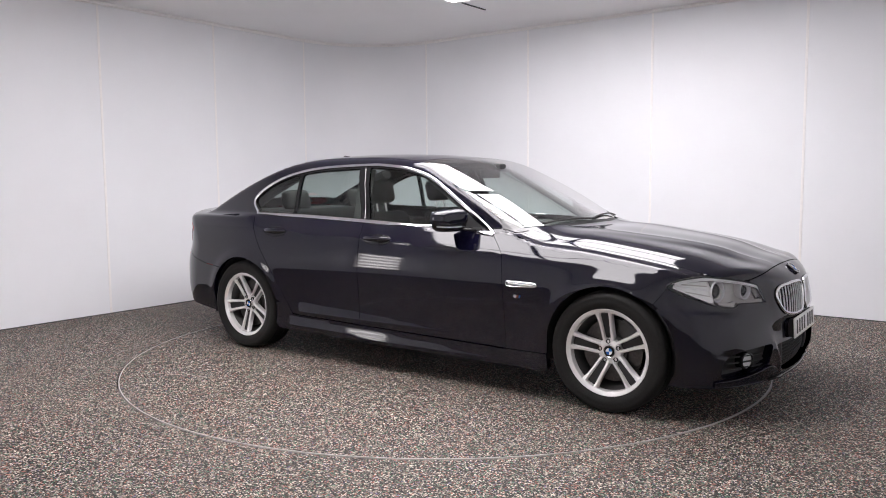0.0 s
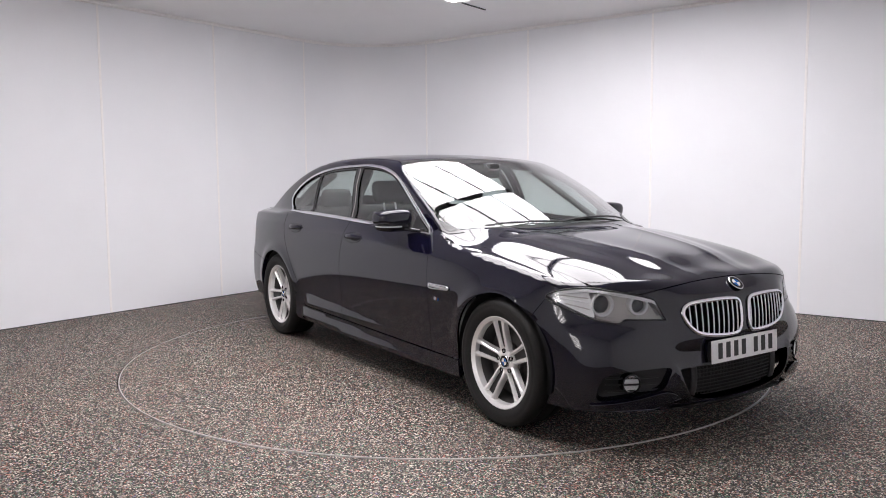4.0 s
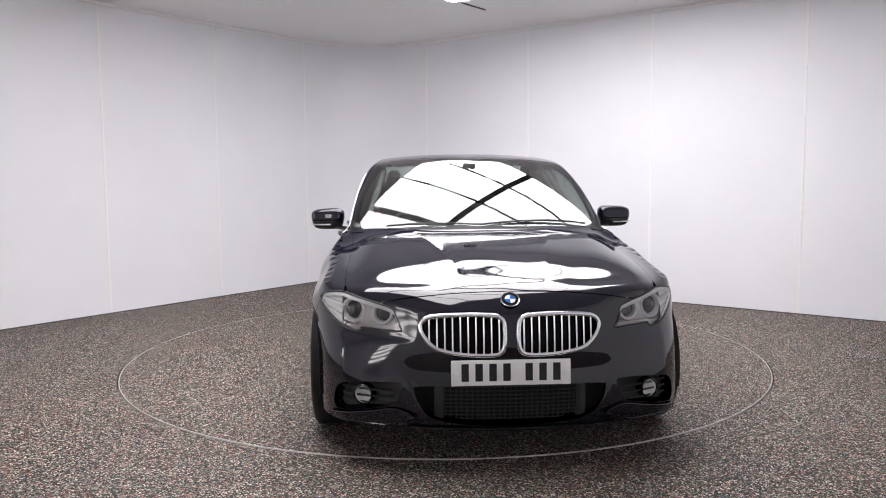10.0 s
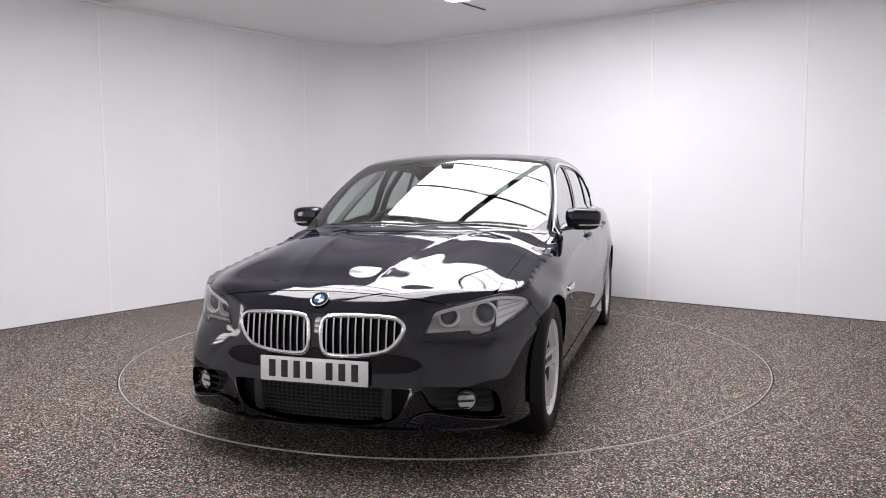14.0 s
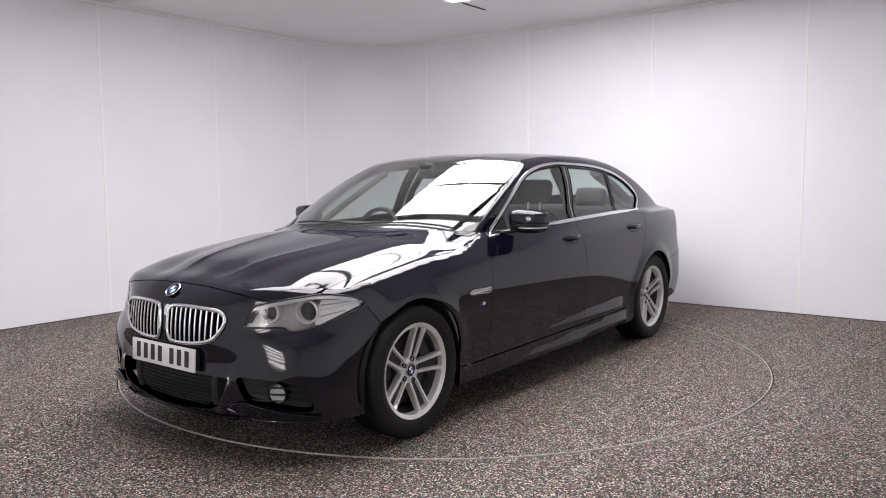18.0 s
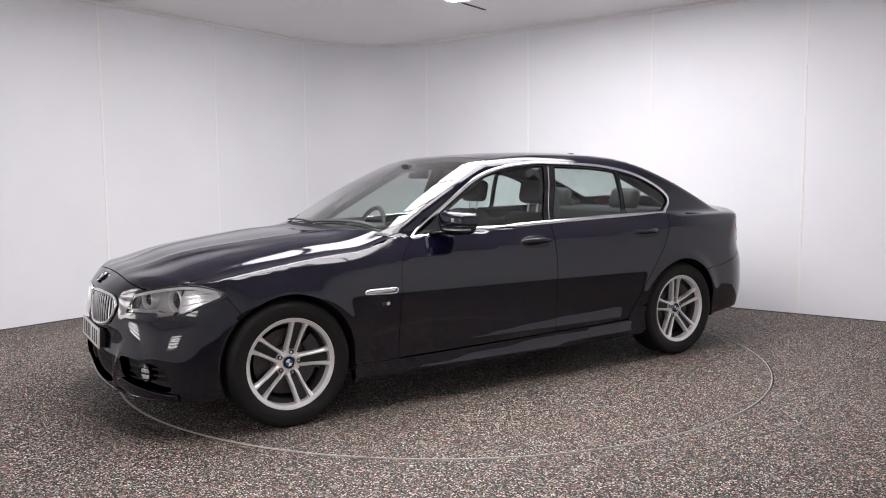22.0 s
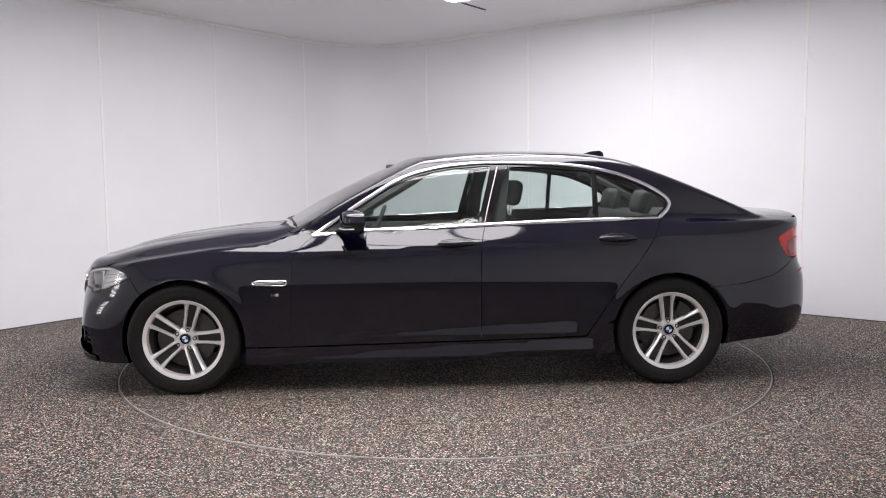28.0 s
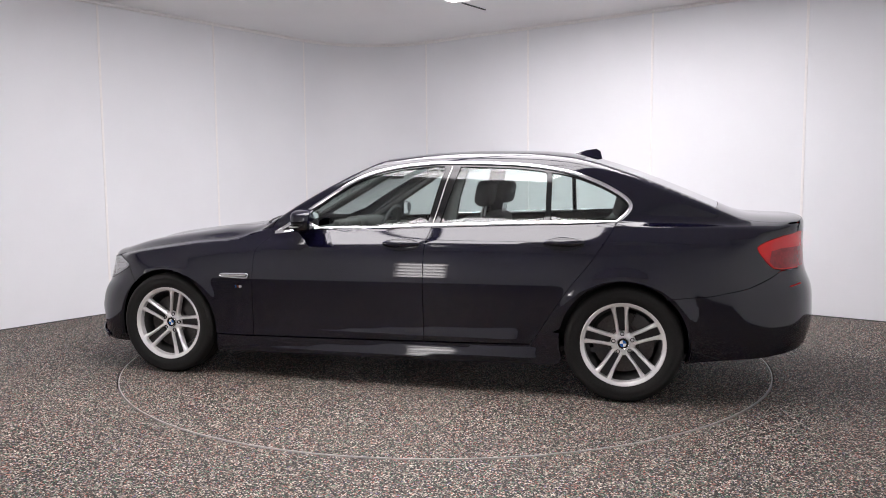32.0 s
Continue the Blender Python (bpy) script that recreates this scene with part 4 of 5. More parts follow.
def build_handles():
    for x0, z0 in ((-0.158, 0.888), (-1.145, 0.908)):
        y0 = float(from_side([(x0, z0)])[0][1])
        oval = [(x0 + 0.118 * math.cos(a), z0 - 0.004 + 0.035 * math.sin(a)) for a in np.linspace(0, 2 * math.pi, 32, endpoint=False)]
        for s in (1, -1):
            h = new("door_handle")
            h.parent = body
            panel("cup", h, M_BLACKGLOSS, from_side, oval, grid=0.02, flange=0.004, gap=0.0, lift=0.0015, mirror=s < 0)
            rim, n = on_side(oval, 0.001)
            part("cup_edge", tube([Vector((a[0], s * a[1], a[2])) for a in rim], 0.0022, 6, True), M_PAINT, h, "rolled edge of the cup")
            bm = bmesh.new()
            rows = []
            for k in np.linspace(-1, 1, 17):
                half = 0.0185 * (1 - 0.55 * k ** 4)
                out = 0.038 * (1 - 0.75 * k * k)
                row = []
                for c in np.linspace(0, 2 * math.pi, 12, endpoint=False):
                    y = y0 + out * 0.55 + 0.45 * out * math.cos(c) - 0.004
                    row.append(bm.verts.new((x0 + 0.116 * k, s * y, z0 + 0.003 + half * math.sin(c))))
                rows.append(row)
            for a, b in zip(rows, rows[1:]):
                for q in range(12):
                    bm.faces.new((a[q], a[(q + 1) % 12], b[(q + 1) % 12], b[q]))
            bm.faces.new(rows[0])
            bm.faces.new(rows[-1][::-1])
            bmesh.ops.recalc_face_normals(bm, faces=bm.faces[:])
            part("grip", bm, M_PAINT, h, "body-coloured pull grip", sharp=60)


def build_mirrors():
    for s in (1, -1):
        mirror = new("door_mirror")
        mirror.parent = body
        tagged(mirror, "dark door mirror with a silver indicator strip and black base")
        cx, cy, cz = 0.462, 0.945, 1.040

        def shape(e, up, down, shrink=1.0):
            """A rounded housing: blunt at the back, bowed forward, lower towards its outer end."""
            bm = bmesh.new()
            bmesh.ops.create_uvsphere(bm, u_segments=36, v_segments=24, radius=1.0)
            for v in bm.verts:
                x, y, z = (math.copysign(abs(c) ** e, c) for c in v.co)
                wide = 1.0 - 0.22 * ((y + 1) / 2) ** 2
                x = x * 0.078 if x > 0 else x * 0.062
                z = z * up * wide if z > 0 else z * down
                v.co = Vector((cx + (x - 0.022 * (y + 0.2)) * shrink, s * (cy + y * 0.108 * shrink), cz + z))
            bmesh.ops.recalc_face_normals(bm, faces=bm.faces[:])
            return bm
        part("cap", shape(0.52, 0.060, 0.042), M_PAINT, mirror, "body-coloured mirror cap")
        part("lower_shell", shape(0.55, 0.0, 0.080, 0.955), M_BLACKGLOSS, mirror, "gloss black lower shell")
        pts = soft_line([(cx + 0.080, 0.925, 0.994), (cx + 0.068, 0.985, 0.993), (cx + 0.046, 1.036, 0.994), (cx - 0.010, 1.053, 0.996)], 5)
        part("indicator_strip", tube([(x, s * y, z) for x, y, z in pts], 0.0085, 8, False, 0.5), M_SATIN, mirror, "slim silver indicator strip")
        pts = soft_line([(0.565, 0.795, 0.966), (0.535, 0.845, 0.972), (0.50, 0.90, 0.980)], 4)
        part("arm", tube([(x, s * y, z) for x, y, z in pts], 0.024, 10, False, 0.55), M_BLACKGLOSS, mirror)
        part("arm_base", block(0.13, 0.03, 0.030, (0.545, s * 0.800, 0.966), 0.010), M_BLACK, mirror)
        part("mirror_glass", block(0.006, 0.165, 0.095, (0.398, s * 0.948, 1.036), 0.002), M_CHROME, mirror, "reflecting glass")
        tri = [(0.66, 0.958), (0.49, 1.065), (0.47, 0.972)]
        panel("sail", mirror, M_BLACK, from_side, tri, grid=0.03, flange=0.0, lift=0.003, mirror=s < 0)


def roundel(parent, centre, normal, r, up=(0, 0, 1), name="emblem"):
    """A round badge of blue and white quarters in a silver-edged black ring."""
    n = Vector(normal).normalized()
    rot = n.to_track_quat("Y", "Z").to_matrix().to_4x4()
    m = Matrix.Translation(Vector(centre)) @ rot
    root = part(name, lathe([(r, -0.004), (r, 0.003), (r * 0.95, 0.005), (r * 0.90, 0.003), (0.0005, 0.003)], 32), M_BLACKGLOSS, parent, "round blue and white enamel badge", m)
    part("edge_ring", lathe([(r * 1.0, 0.000), (r * 1.03, 0.004), (r * 0.99, 0.006), (r * 0.93, 0.0045)], 32), M_CHROME, root)
    for q in range(4):
        bm = bmesh.new()
        c = bm.verts.new((0, 0.0052, 0))
        vs = [bm.verts.new((r * 0.58 * math.cos(a), 0.0052, r * 0.58 * math.sin(a))) for a in np.linspace(q * math.pi / 2, (q + 1) * math.pi / 2, 9)]
        for a, b in zip(vs, vs[1:]):
            bm.faces.new((c, b, a))
        part("quarter", bm, M_BLUE if q % 2 else M_WHITE, root)
    return root


def build_front():
    # kidney grilles: chrome frames, dark backs and upright bars
    for s in (1, -1):
        g = new("kidney_grille")
        g.parent = body
        tagged(g, "chrome-framed kidney grille with upright bars")
        q = [(s * a, b) for a, b in (fr(*p) for p in KIDNEY)]
        p = from_front(q)
        n = gradient(p)
        pts = [Vector(a) for a in (p + n * 0.004)]
        part("grille_frame", tube(pts, 0.0098, 10, True, 0.85, [Vector(a) for a in n]), M_CHROME, g, "rounded chrome surround")
        back = [(p[i] - [0.055, 0, 0]) for i in range(len(p))]
        c = np.mean(back, axis=0)
        bm = bmesh.new()
        vc = bm.verts.new(c)
        vs = [bm.verts.new(b) for b in back]
        for a, b in zip(vs, vs[1:] + vs[:1]):
            bm.faces.new((vc, a, b))
        part("grille_back", bm, M_VOID, g)
        for k in range(10):
            y = 0.054 + k * 0.0336
            poly = np.array(KIDNEY)
            hits = []
            for (y0, z0), (y1, z1) in zip(poly, np.roll(poly, -1, 0)):
                if (y0 - y) * (y1 - y) <= 0 and y0 != y1:
                    hits.append(z0 + (z1 - z0) * (y - y0) / (y1 - y0))
            lo, hi = min(hits) + 0.004, max(hits) - 0.004
            col = from_front([fr(s * y, z) for z in np.linspace(lo, hi, 7)])
            bm = tube([Vector(v) - Vector((0.016, 0, 0)) for v in col], 0.0048, 6, False, 3.2, (1, 0, 0))
            part("grille_bar", bm, M_BLACKGLOSS, g)
            bm = tube([Vector(v) + Vector((0.0010, 0, 0)) for v in col], 0.0036, 6, False, 1.0, (1, 0, 0))
            part("bar_edge", bm, M_SATIN, g, "satin silver bar front")
    # badge on the nose
    p = from_front([fr(0.0, 0.752)])
    n = gradient(p)[0]
    roundel(body, Vector(p[0]) + Vector(n) * 0.006, n, 0.041)
    # number plate on its plinth; the registration is left as plain bars
    plate = part("number_plate", block(0.008, 0.52, 0.111, (0, 0, 0), 0.003, 2), M_PLATE, body, "white number plate with dark marks", at=Matrix.Translation((2.300, -0.005, 0.450)) @ Matrix.Rotation(radians(-3), 4, "Y"))
    for i in range(7):
        y = -0.200 + i * 0.0605 + (0.036 if i > 3 else 0.0)
        part("plate_mark", block(0.002, 0.032, 0.076, (0.0045, y, 0.002)), M_INK, plate)
    for y in (-0.235, 0.235):
        part("plate_screw", block(0.003, 0.012, 0.012, (0.004, y, 0.002), 0.003), M_STRIP, plate)
    part("plate_holder", block(0.03, 0.50, 0.10, (2.280, -0.005, 0.448), 0.006), M_BLACK, body)
    # lower intake: dark box with mesh bars
    part("intake_back", block(0.01, 0.86, 0.22, (2.17, 0, 0.29)), M_VOID, body)
    for k in range(9):
        z = 0.228 + k * 0.018
        w = 0.30
        col = from_front([fr(y, z) for y in np.linspace(-w, w, 13)])
        part("intake_bar", tube([Vector(v) - Vector((0.040, 0, 0)) for v in col], 0.0032, 5), M_BLACK, body)
    for s in (1, -1):
        col = from_front([fr(s * 0.315, z) for z in np.linspace(0.225, 0.375, 4)])
        part("intake_frame", tube([Vector(v) - Vector((0.030, 0, 0)) for v in col], 0.022, 8, False, 0.5, (1, 0, 0)), M_BLACK, body, "plain black side of the intake")
    for k in range(25):
        y = -0.288 + k * 0.024
        col = from_front([fr(y, z) for z in np.linspace(0.222, 0.378, 4)])
        part("intake_rib", tube([Vector(v) - Vector((0.042, 0, 0)) for v in col], 0.003, 5), M_BLACK, body)
    # splitter edge under the intake
    low = from_front([fr(y, 0.188 + 0.03 * y * y) for y in np.linspace(-0.45, 0.45, 19)])
    part("front_lip", tube([Vector(v) + Vector((0.004, 0, 0)) for v in low], 0.010, 8, False, 0.7), M_BLACKGLOSS, body)
    for s in (1, -1):
        # fog lamp pods
        pod = new("fog_lamp")
        pod.parent = body
        tagged(pod, "round fog lamp set in a dark bumper recess")
        c = Vector(from_front([fr(s * 0.660, 0.327)])[0])
        nrm = Vector((0.93, s * 0.36, 0))
        bm = bmesh.new()
        q = from_front([(s * a, b) for a, b in (fr(*p) for p in FOGPOD)])
        back = [Vector(v) - nrm * 0.05 for v in q]
        vc = bm.verts.new(sum(back, Vector()) / len(back))
        vs = [bm.verts.new(b) for b in back]
        for a, b in zip(vs, vs[1:] + vs[:1]):
            bm.faces.new((vc, a, b))
        part("recess", bm, M_BLACK, pod)
        rot = nrm.to_track_quat("Y", "Z").to_matrix().to_4x4()
        at = Matrix.Translation(c - nrm * 0.022) @ rot
        part("bezel", lathe([(0.047, -0.04), (0.047, 0.004), (0.041, 0.006), (0.038, 0.0)], 32), M_BLACKGLOSS, pod, "", at)
        part("reflector", lathe([(0.040, -0.002), (0.030, -0.018), (0.012, -0.026), (0.0005, -0.027)], 24), M_SILVER, pod, "", at)
        part("lens", lathe([(0.040, 0.000), (0.028, 0.006), (0.012, 0.009), (0.0005, 0.010)], 24), M_LENS, pod, "", at)
        for k in range(3):
            col = from_front([fr(s * y, 0.292 + 0.03 * k) for y in np.linspace(0.53, 0.755, 7)])
            part("slat", tube([Vector(v) - nrm * 0.030 for v in col], 0.005, 6), M_BLACK, pod)
        # air blade below the fog lamp
        blade = soft_line([(0.418, 0.250), (0.505, 0.282), (0.624, 0.262), (0.80, 0.226)], 5) + soft_line([(0.795, 0.200), (0.663, 0.206), (0.55, 0.206)], 4)
        panel("blade", pod, M_PAINT, from_front, [fr(*p) for p in blade], grid=0.02, flange=0.03, gap=0.0, lift=0.012, mirror=s < 0, label="body-coloured aero blade")
        rim = from_front([fr(s * y, z) for y, z in blade])
        out = gradient(rim)
        part("blade_edge", tube([Vector(v) for v in rim + out * 0.010], 0.0045, 8, True, 1.0, [Vector(v) for v in out]), M_PAINT, pod, "rolled painted edge")


def build_headlamps():
    for s in (1, -1):
        lamp = new("headlamp")
        lamp.parent = body
        tagged(lamp, "swept clear headlamp with twin round projectors")
        q = [(s * a, b) for a, b in LAMP_Q]
        ob = panel("lens", lamp, M_LENS, from_front, LAMP_Q, grid=0.025, flange=0.0, gap=0.001, lift=0.001, mirror=s < 0)
        p = from_front(q)
        n = gradient(p)
        # housing: a bowl behind the lens
        bm = bmesh.new()
        rows = []
        cen = p.mean(0)
        inward = Vector((-0.86, -s * 0.5, 0)).normalized()
        for d, sh in ((0.0, 1.0), (0.03, 0.97), (0.085, 0.86)):
            rows.append([bm.verts.new(Vector(cen + (a - cen) * sh) + inward * d) for a in p])
        m = len(p)
        for a, b in zip(rows, rows[1:]):
            for i in range(m):
                bm.faces.new((a[i], a[(i + 1) % m], b[(i + 1) % m], b[i]))
        vc = bm.verts.new(Vector(cen) + inward * 0.09)
        for i in range(m):
            bm.faces.new((rows[-1][i], rows[-1][(i + 1) % m], vc))
        bmesh.ops.recalc_face_normals(bm, faces=bm.faces[:])
        part("housing", bm, M_REFL, lamp, "bright reflector housing")
        # stepped bezel well behind the lens, through which two forward-facing barrels stand
        plate = soft_line([(0.748, 0.748), (0.666, 0.737), (0.590, 0.720), (0.530, 0.702), (0.512, 0.678), (0.494, 0.640), (0.484, 0.626)], 4) + soft_line([(0.580, 0.628), (0.648, 0.628), (0.668, 0.616), (0.700, 0.613), (0.748, 0.626)], 4)
        panel("bezel", lamp, M_LAMPGREY, from_front, [fr(*v) for v in plate], grid=0.02, flange=0.012, gap=0.0, lift=-0.052, mirror=s < 0, label="warm grey lamp bezel")
        ledge = soft_line([(0.486, 0.622), (0.580, 0.624), (0.646, 0.625), (0.664, 0.612), (0.690, 0.608), (0.735, 0.617)], 4)
        ledge += [(0.740, 0.634), (0.690, 0.630), (0.660, 0.640), (0.580, 0.640), (0.492, 0.638)]
        panel("lower_bezel", lamp, M_LAMPGREY, from_front, [fr(*v) for v in ledge], grid=0.02, flange=0.030, gap=0.0, lift=-0.010, mirror=s < 0, label="warm grey lower bezel step")
        nrm = Vector((0.945, s * 0.325, 0.02)).normalized()
        for ex, ey, ez, r in ((2.009, 0.698, 0.685, 0.0540), (2.112, 0.563, 0.683, 0.0445)):
            at = Matrix.Translation((ex, s * ey, ez)) @ nrm.to_track_quat("Y", "Z").to_matrix().to_4x4()
            part("barrel_wall", lathe([(r + 0.003, 0.0), (r + 0.004, -0.012), (r + 0.001, -0.055)], 40), M_SILVER, lamp, "bright silver barrel", at)
            part("light_ring", lathe([(r + 0.0045, -0.003), (r + 0.003, 0.002), (r - 0.001, 0.003), (r - 0.006, 0.0005), (r - 0.008, -0.004)], 40), M_WHITE, lamp, "pale ring light", at)
            part("barrel", lathe([(r - 0.008, -0.003), (r * 0.80, -0.012), (r * 0.76, -0.024)], 36), M_SILVER, lamp, "silver barrel", at)
            part("projector", lathe([(r * 0.78, -0.022), (r * 0.70, -0.014), (r * 0.48, -0.005), (r * 0.25, -0.001), (0.0005, 0.0005)], 32), M_PROJ, lamp, "dark glass projector eye", at)
        # bright brow along the top
        brow = LAMP_TOP[9:-14]
        up = [fr(y, z - 0.005) for y, z in brow]
        dn = [fr(y, z - 0.021) for y, z in brow]
        panel("brow", lamp, M_WHITE, from_front, up + dn[::-1], grid=0.02, flange=0.01, gap=0.0, lift=-0.0025, mirror=s < 0, label="white light brow")
        # ribbed reflector towards the wing
        shine = soft_line([(0.756, 0.752), (0.800, 0.748), (0.835, 0.737), (0.856, 0.722)], 3) + soft_line([(0.858, 0.707), (0.828, 0.680), (0.790, 0.651), (0.752, 0.630), (0.750, 0.69)], 3)
        panel("side_reflector", lamp, M_SILVER, from_front, [fr(*v) for v in shine], grid=0.02, flange=0.008, gap=0.0, lift=-0.012, mirror=s < 0, label="bright silver side reflector")
        for z0, z1, y1, r in ((0.695, 0.716, 0.853, 0.0042), (0.716, 0.728, 0.846, 0.0028), (0.664, 0.688, 0.826, 0.0028)):
            col = from_front([fr(s * y, z0 + (z1 - z0) * k) for k, y in zip(np.linspace(0, 1, 6), np.linspace(0.757, y1, 6))])
            part("side_fin", tube([Vector(v) + inward * 0.007 for v in col], r, 6), M_WHITE if r > 0.004 else M_LAMPGREY, lamp, "light guide fin")
        col = from_front([fr(s * y, z) for y, z in ((0.780, 0.748), (0.808, 0.743), (0.832, 0.735))])
        part("indicator", tube([Vector(v) + inward * 0.014 for v in col], 0.006, 6), M_AMBER, lamp, "small orange reflector")
        # dark seal round the lens
        part("lamp_seal", tube([Vector(a) for a in p - n * 0.002], 0.004, 6, True), M_BLACK, lamp)


def build_side_details():
    # wing vents: silver blade with a mark below
    for s in (1, -1):
        vent = new("wing_vent")
        vent.parent = body
        tagged(vent, "slim silver wing vent trim")
        loop = soft_line([(1.066, 0.672), (1.040, 0.683), (0.960, 0.684), (0.885, 0.685), (0.864, 0.680), (0.868, 0.664), (0.890, 0.657), (0.970, 0.660), (1.045, 0.663)], 3, True)
        panel("vent_back", vent, M_BLACKGLOSS, from_side, loop, grid=0.02, flange=0.004, gap=0.001, lift=0.002, mirror=s < 0)
        p2, n2 = on_side(loop, 0.004)
        ups = [Vector((a[0], s * a[1], a[2])) for a in n2]
        part("vent_frame", tube([Vector((a[0], s * a[1], a[2])) for a in p2], 0.0046, 8, True, 0.9, ups), M_CHROME, vent, "bright chrome frame")
        p3, n3 = on_side([(1.050, 0.671), (0.96, 0.672), (0.880, 0.674)], 0.006)
        ups = [Vector((a[0], s * a[1], a[2])) for a in n3]
        part("vent_blade", tube([Vector((a[0], s * a[1], a[2])) for a in p3], 0.0062, 8, False, 0.7, ups), M_SATIN, vent, "satin silver blade")
        c, nn = on_side([(0.930, 0.601)], 0.001)
        lean = Matrix.Rotation(radians(18), 4, "Y")
        for k, w, m in ((0.024, 0.006, M_BLUE), (0.016, 0.006, M_INK), (0.008, 0.006, M_AMBER), (-0.008, 0.018, M_SATIN)):
            part("badge_mark", block(w, 0.003, 0.016, (c[0][0] + k, s * c[0][1], c[0][2]), 0, 2, lean), m, vent)
        # rear side marker in the bumper
        p4 = from_side([(-2.385, 0.672), (-2.415, 0.677), (-2.445, 0.682)])
        part("side_reflector", tube([Vector((a[0] - 0.001, s * (a[1] + 0.001), a[2])) for a in p4], 0.008, 6, False, 0.4), M_REDLENS, body, "small red bumper reflector")


build_glazing()
build_handles()
build_mirrors()
build_front()
build_headlamps()
build_side_details()


# ---- wheels ----
def build_wheel(front):
    """An alloy wheel facing +y: five pairs of slim spokes in a wide rim."""
    w = new("wheel")
    tagged(w, "silver double-spoke alloy wheel with low-profile tyre")
    R = TYRE_R
    ro = 0.2415
    # tyre
    prof = [(ro - 0.012, -0.10), (ro, -0.112), (0.285, -0.120), (0.315, -0.116), (R - 0.006, -0.100), (R, -0.080), (R, -0.05), (R - 0.004, -0.048), (R - 0.004, -0.042), (R, -0.040),
            (R, 0.040), (R - 0.004, 0.042), (R - 0.004, 0.048), (R, 0.05), (R, 0.080), (R - 0.006, 0.100), (0.318, 0.114), (0.300, 0.119), (0.296, 0.117), (0.285, 0.120), (0.268, 0.117), (ro + 0.004, 0.108), (ro - 0.006, 0.100)]
    part("tyre", lathe(prof, 72), M_RUBBER, w, "black low-profile tyre", sharp=50)
    # rim and barrel
    part("rim", lathe([(ro - 0.026, 0.060), (ro - 0.022, 0.094), (ro - 0.014, 0.100), (ro - 0.003, 0.106), (ro + 0.003, 0.104), (ro + 0.002, 0.096), (ro - 0.012, 0.09)], 72), M_RIM, w, "bright outer rim")
    # the barrel's colour carries the shade inside the rim
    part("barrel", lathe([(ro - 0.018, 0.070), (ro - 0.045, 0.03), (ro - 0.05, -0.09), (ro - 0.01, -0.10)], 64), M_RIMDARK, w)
    # spokes in pairs, with a dark pocket between each two
    for k in range(5):
        a = radians(72 * k)
        ca, sa = math.cos(a), math.sin(a)

        def turned(x, y, z):
            return (x * ca - z * sa, y, x * sa + z * ca)
        for s in (1, -1):
            bm = bmesh.new()
            rows = []
            for rad, off, wi, wo, y, dep in [(0.040, 0.016, 0.007, 0.012, 0.060, 0.034), (0.062, 0.0215, 0.007, 0.011, 0.066, 0.036), (0.085, 0.0245, 0.0072, 0.0092, 0.071, 0.036), (0.130, 0.0270, 0.0075, 0.0088, 0.078, 0.034), (0.175, 0.0315, 0.008, 0.0098, 0.085, 0.030), (0.200, 0.0340, 0.009, 0.0125, 0.090, 0.025), (0.216, 0.0350, 0.011, 0.019, 0.093, 0.019), (0.230, 0.0355, 0.013, 0.030, 0.097, 0.014)]:
                row = []
                for c, dy in ((-wi - 0.003, -dep), (-wi, -0.009), (-wi * 0.55, 0.0), (wo * 0.45, 0.0), (wo, -0.006), (wo + 0.004, -dep)):
                    row.append(bm.verts.new(turned((off + c) * s, y + dy, rad)))
                rows.append(row)
            for p, q in zip(rows, rows[1:]):
                for i in range(5):
                    bm.faces.new((p[i], p[i + 1], q[i + 1], q[i]))
            bmesh.ops.recalc_face_normals(bm, faces=bm.faces[:])
            part("spoke", bm, M_RIM, w, sharp=28)
        bm = bmesh.new()
        rows = []
        for rad, hw, y in ((0.075, 0.018, 0.050), (0.13, 0.020, 0.060), (0.18, 0.024, 0.066), (0.212, 0.026, 0.072)):
            rows.append([bm.verts.new(turned(x, y, rad)) for x in (-hw, hw)])
        for p, q in zip(rows, rows[1:]):
            bm.faces.new((p[0], p[1], q[1], q[0]))
        part("pocket", bm, M_POCKET, w, "dark recess between the spokes")
    # hub, bolts and cap
    part("hub", lathe([(0.072, 0.02), (0.072, 0.050), (0.066, 0.060), (0.040, 0.064), (0.036, 0.060), (0.0005, 0.060)], 40), M_RIM, w)
    for k in range(5):
        a = radians(90 + 72 * k)
        part("wheel_bolt", lathe([(0.0125, 0.050), (0.0125, 0.0675), (0.009, 0.0675), (0.008, 0.058), (0.0005, 0.058)], 10), M_BLACKGLOSS, w, at=Matrix.Translation((0.056 * math.cos(a), 0.0, 0.056 * math.sin(a))))
    roundel(w, (0, 0.064, 0), (0, 1, 0), 0.033, name="hub_cap")
    # brake
    part("brake_disc", lathe([(0.172, 0.005), (0.174, 0.018), (0.095, 0.018), (0.092, 0.035), (0.0005, 0.035)], 48), M_DISC, w, "grey steel brake disc")
    bm = bmesh.new()
    rows = []
    for d in np.linspace(-32, 32, 9):
        a = radians((150 if front else 30) + d)
        rows.append([bm.verts.new((r * math.cos(a), y, r * math.sin(a))) for r, y in ((0.118, -0.01), (0.118, 0.042), (0.15, 0.052), (0.190, 0.046), (0.190, -0.01))])
    for p, q in zip(rows, rows[1:]):
        for i in range(4):
            bm.faces.new((p[i], p[i + 1], q[i + 1], q[i]))
    bm.faces.new(rows[0])
    bm.faces.new(rows[-1][::-1])
    bmesh.ops.recalc_face_normals(bm, faces=bm.faces[:])
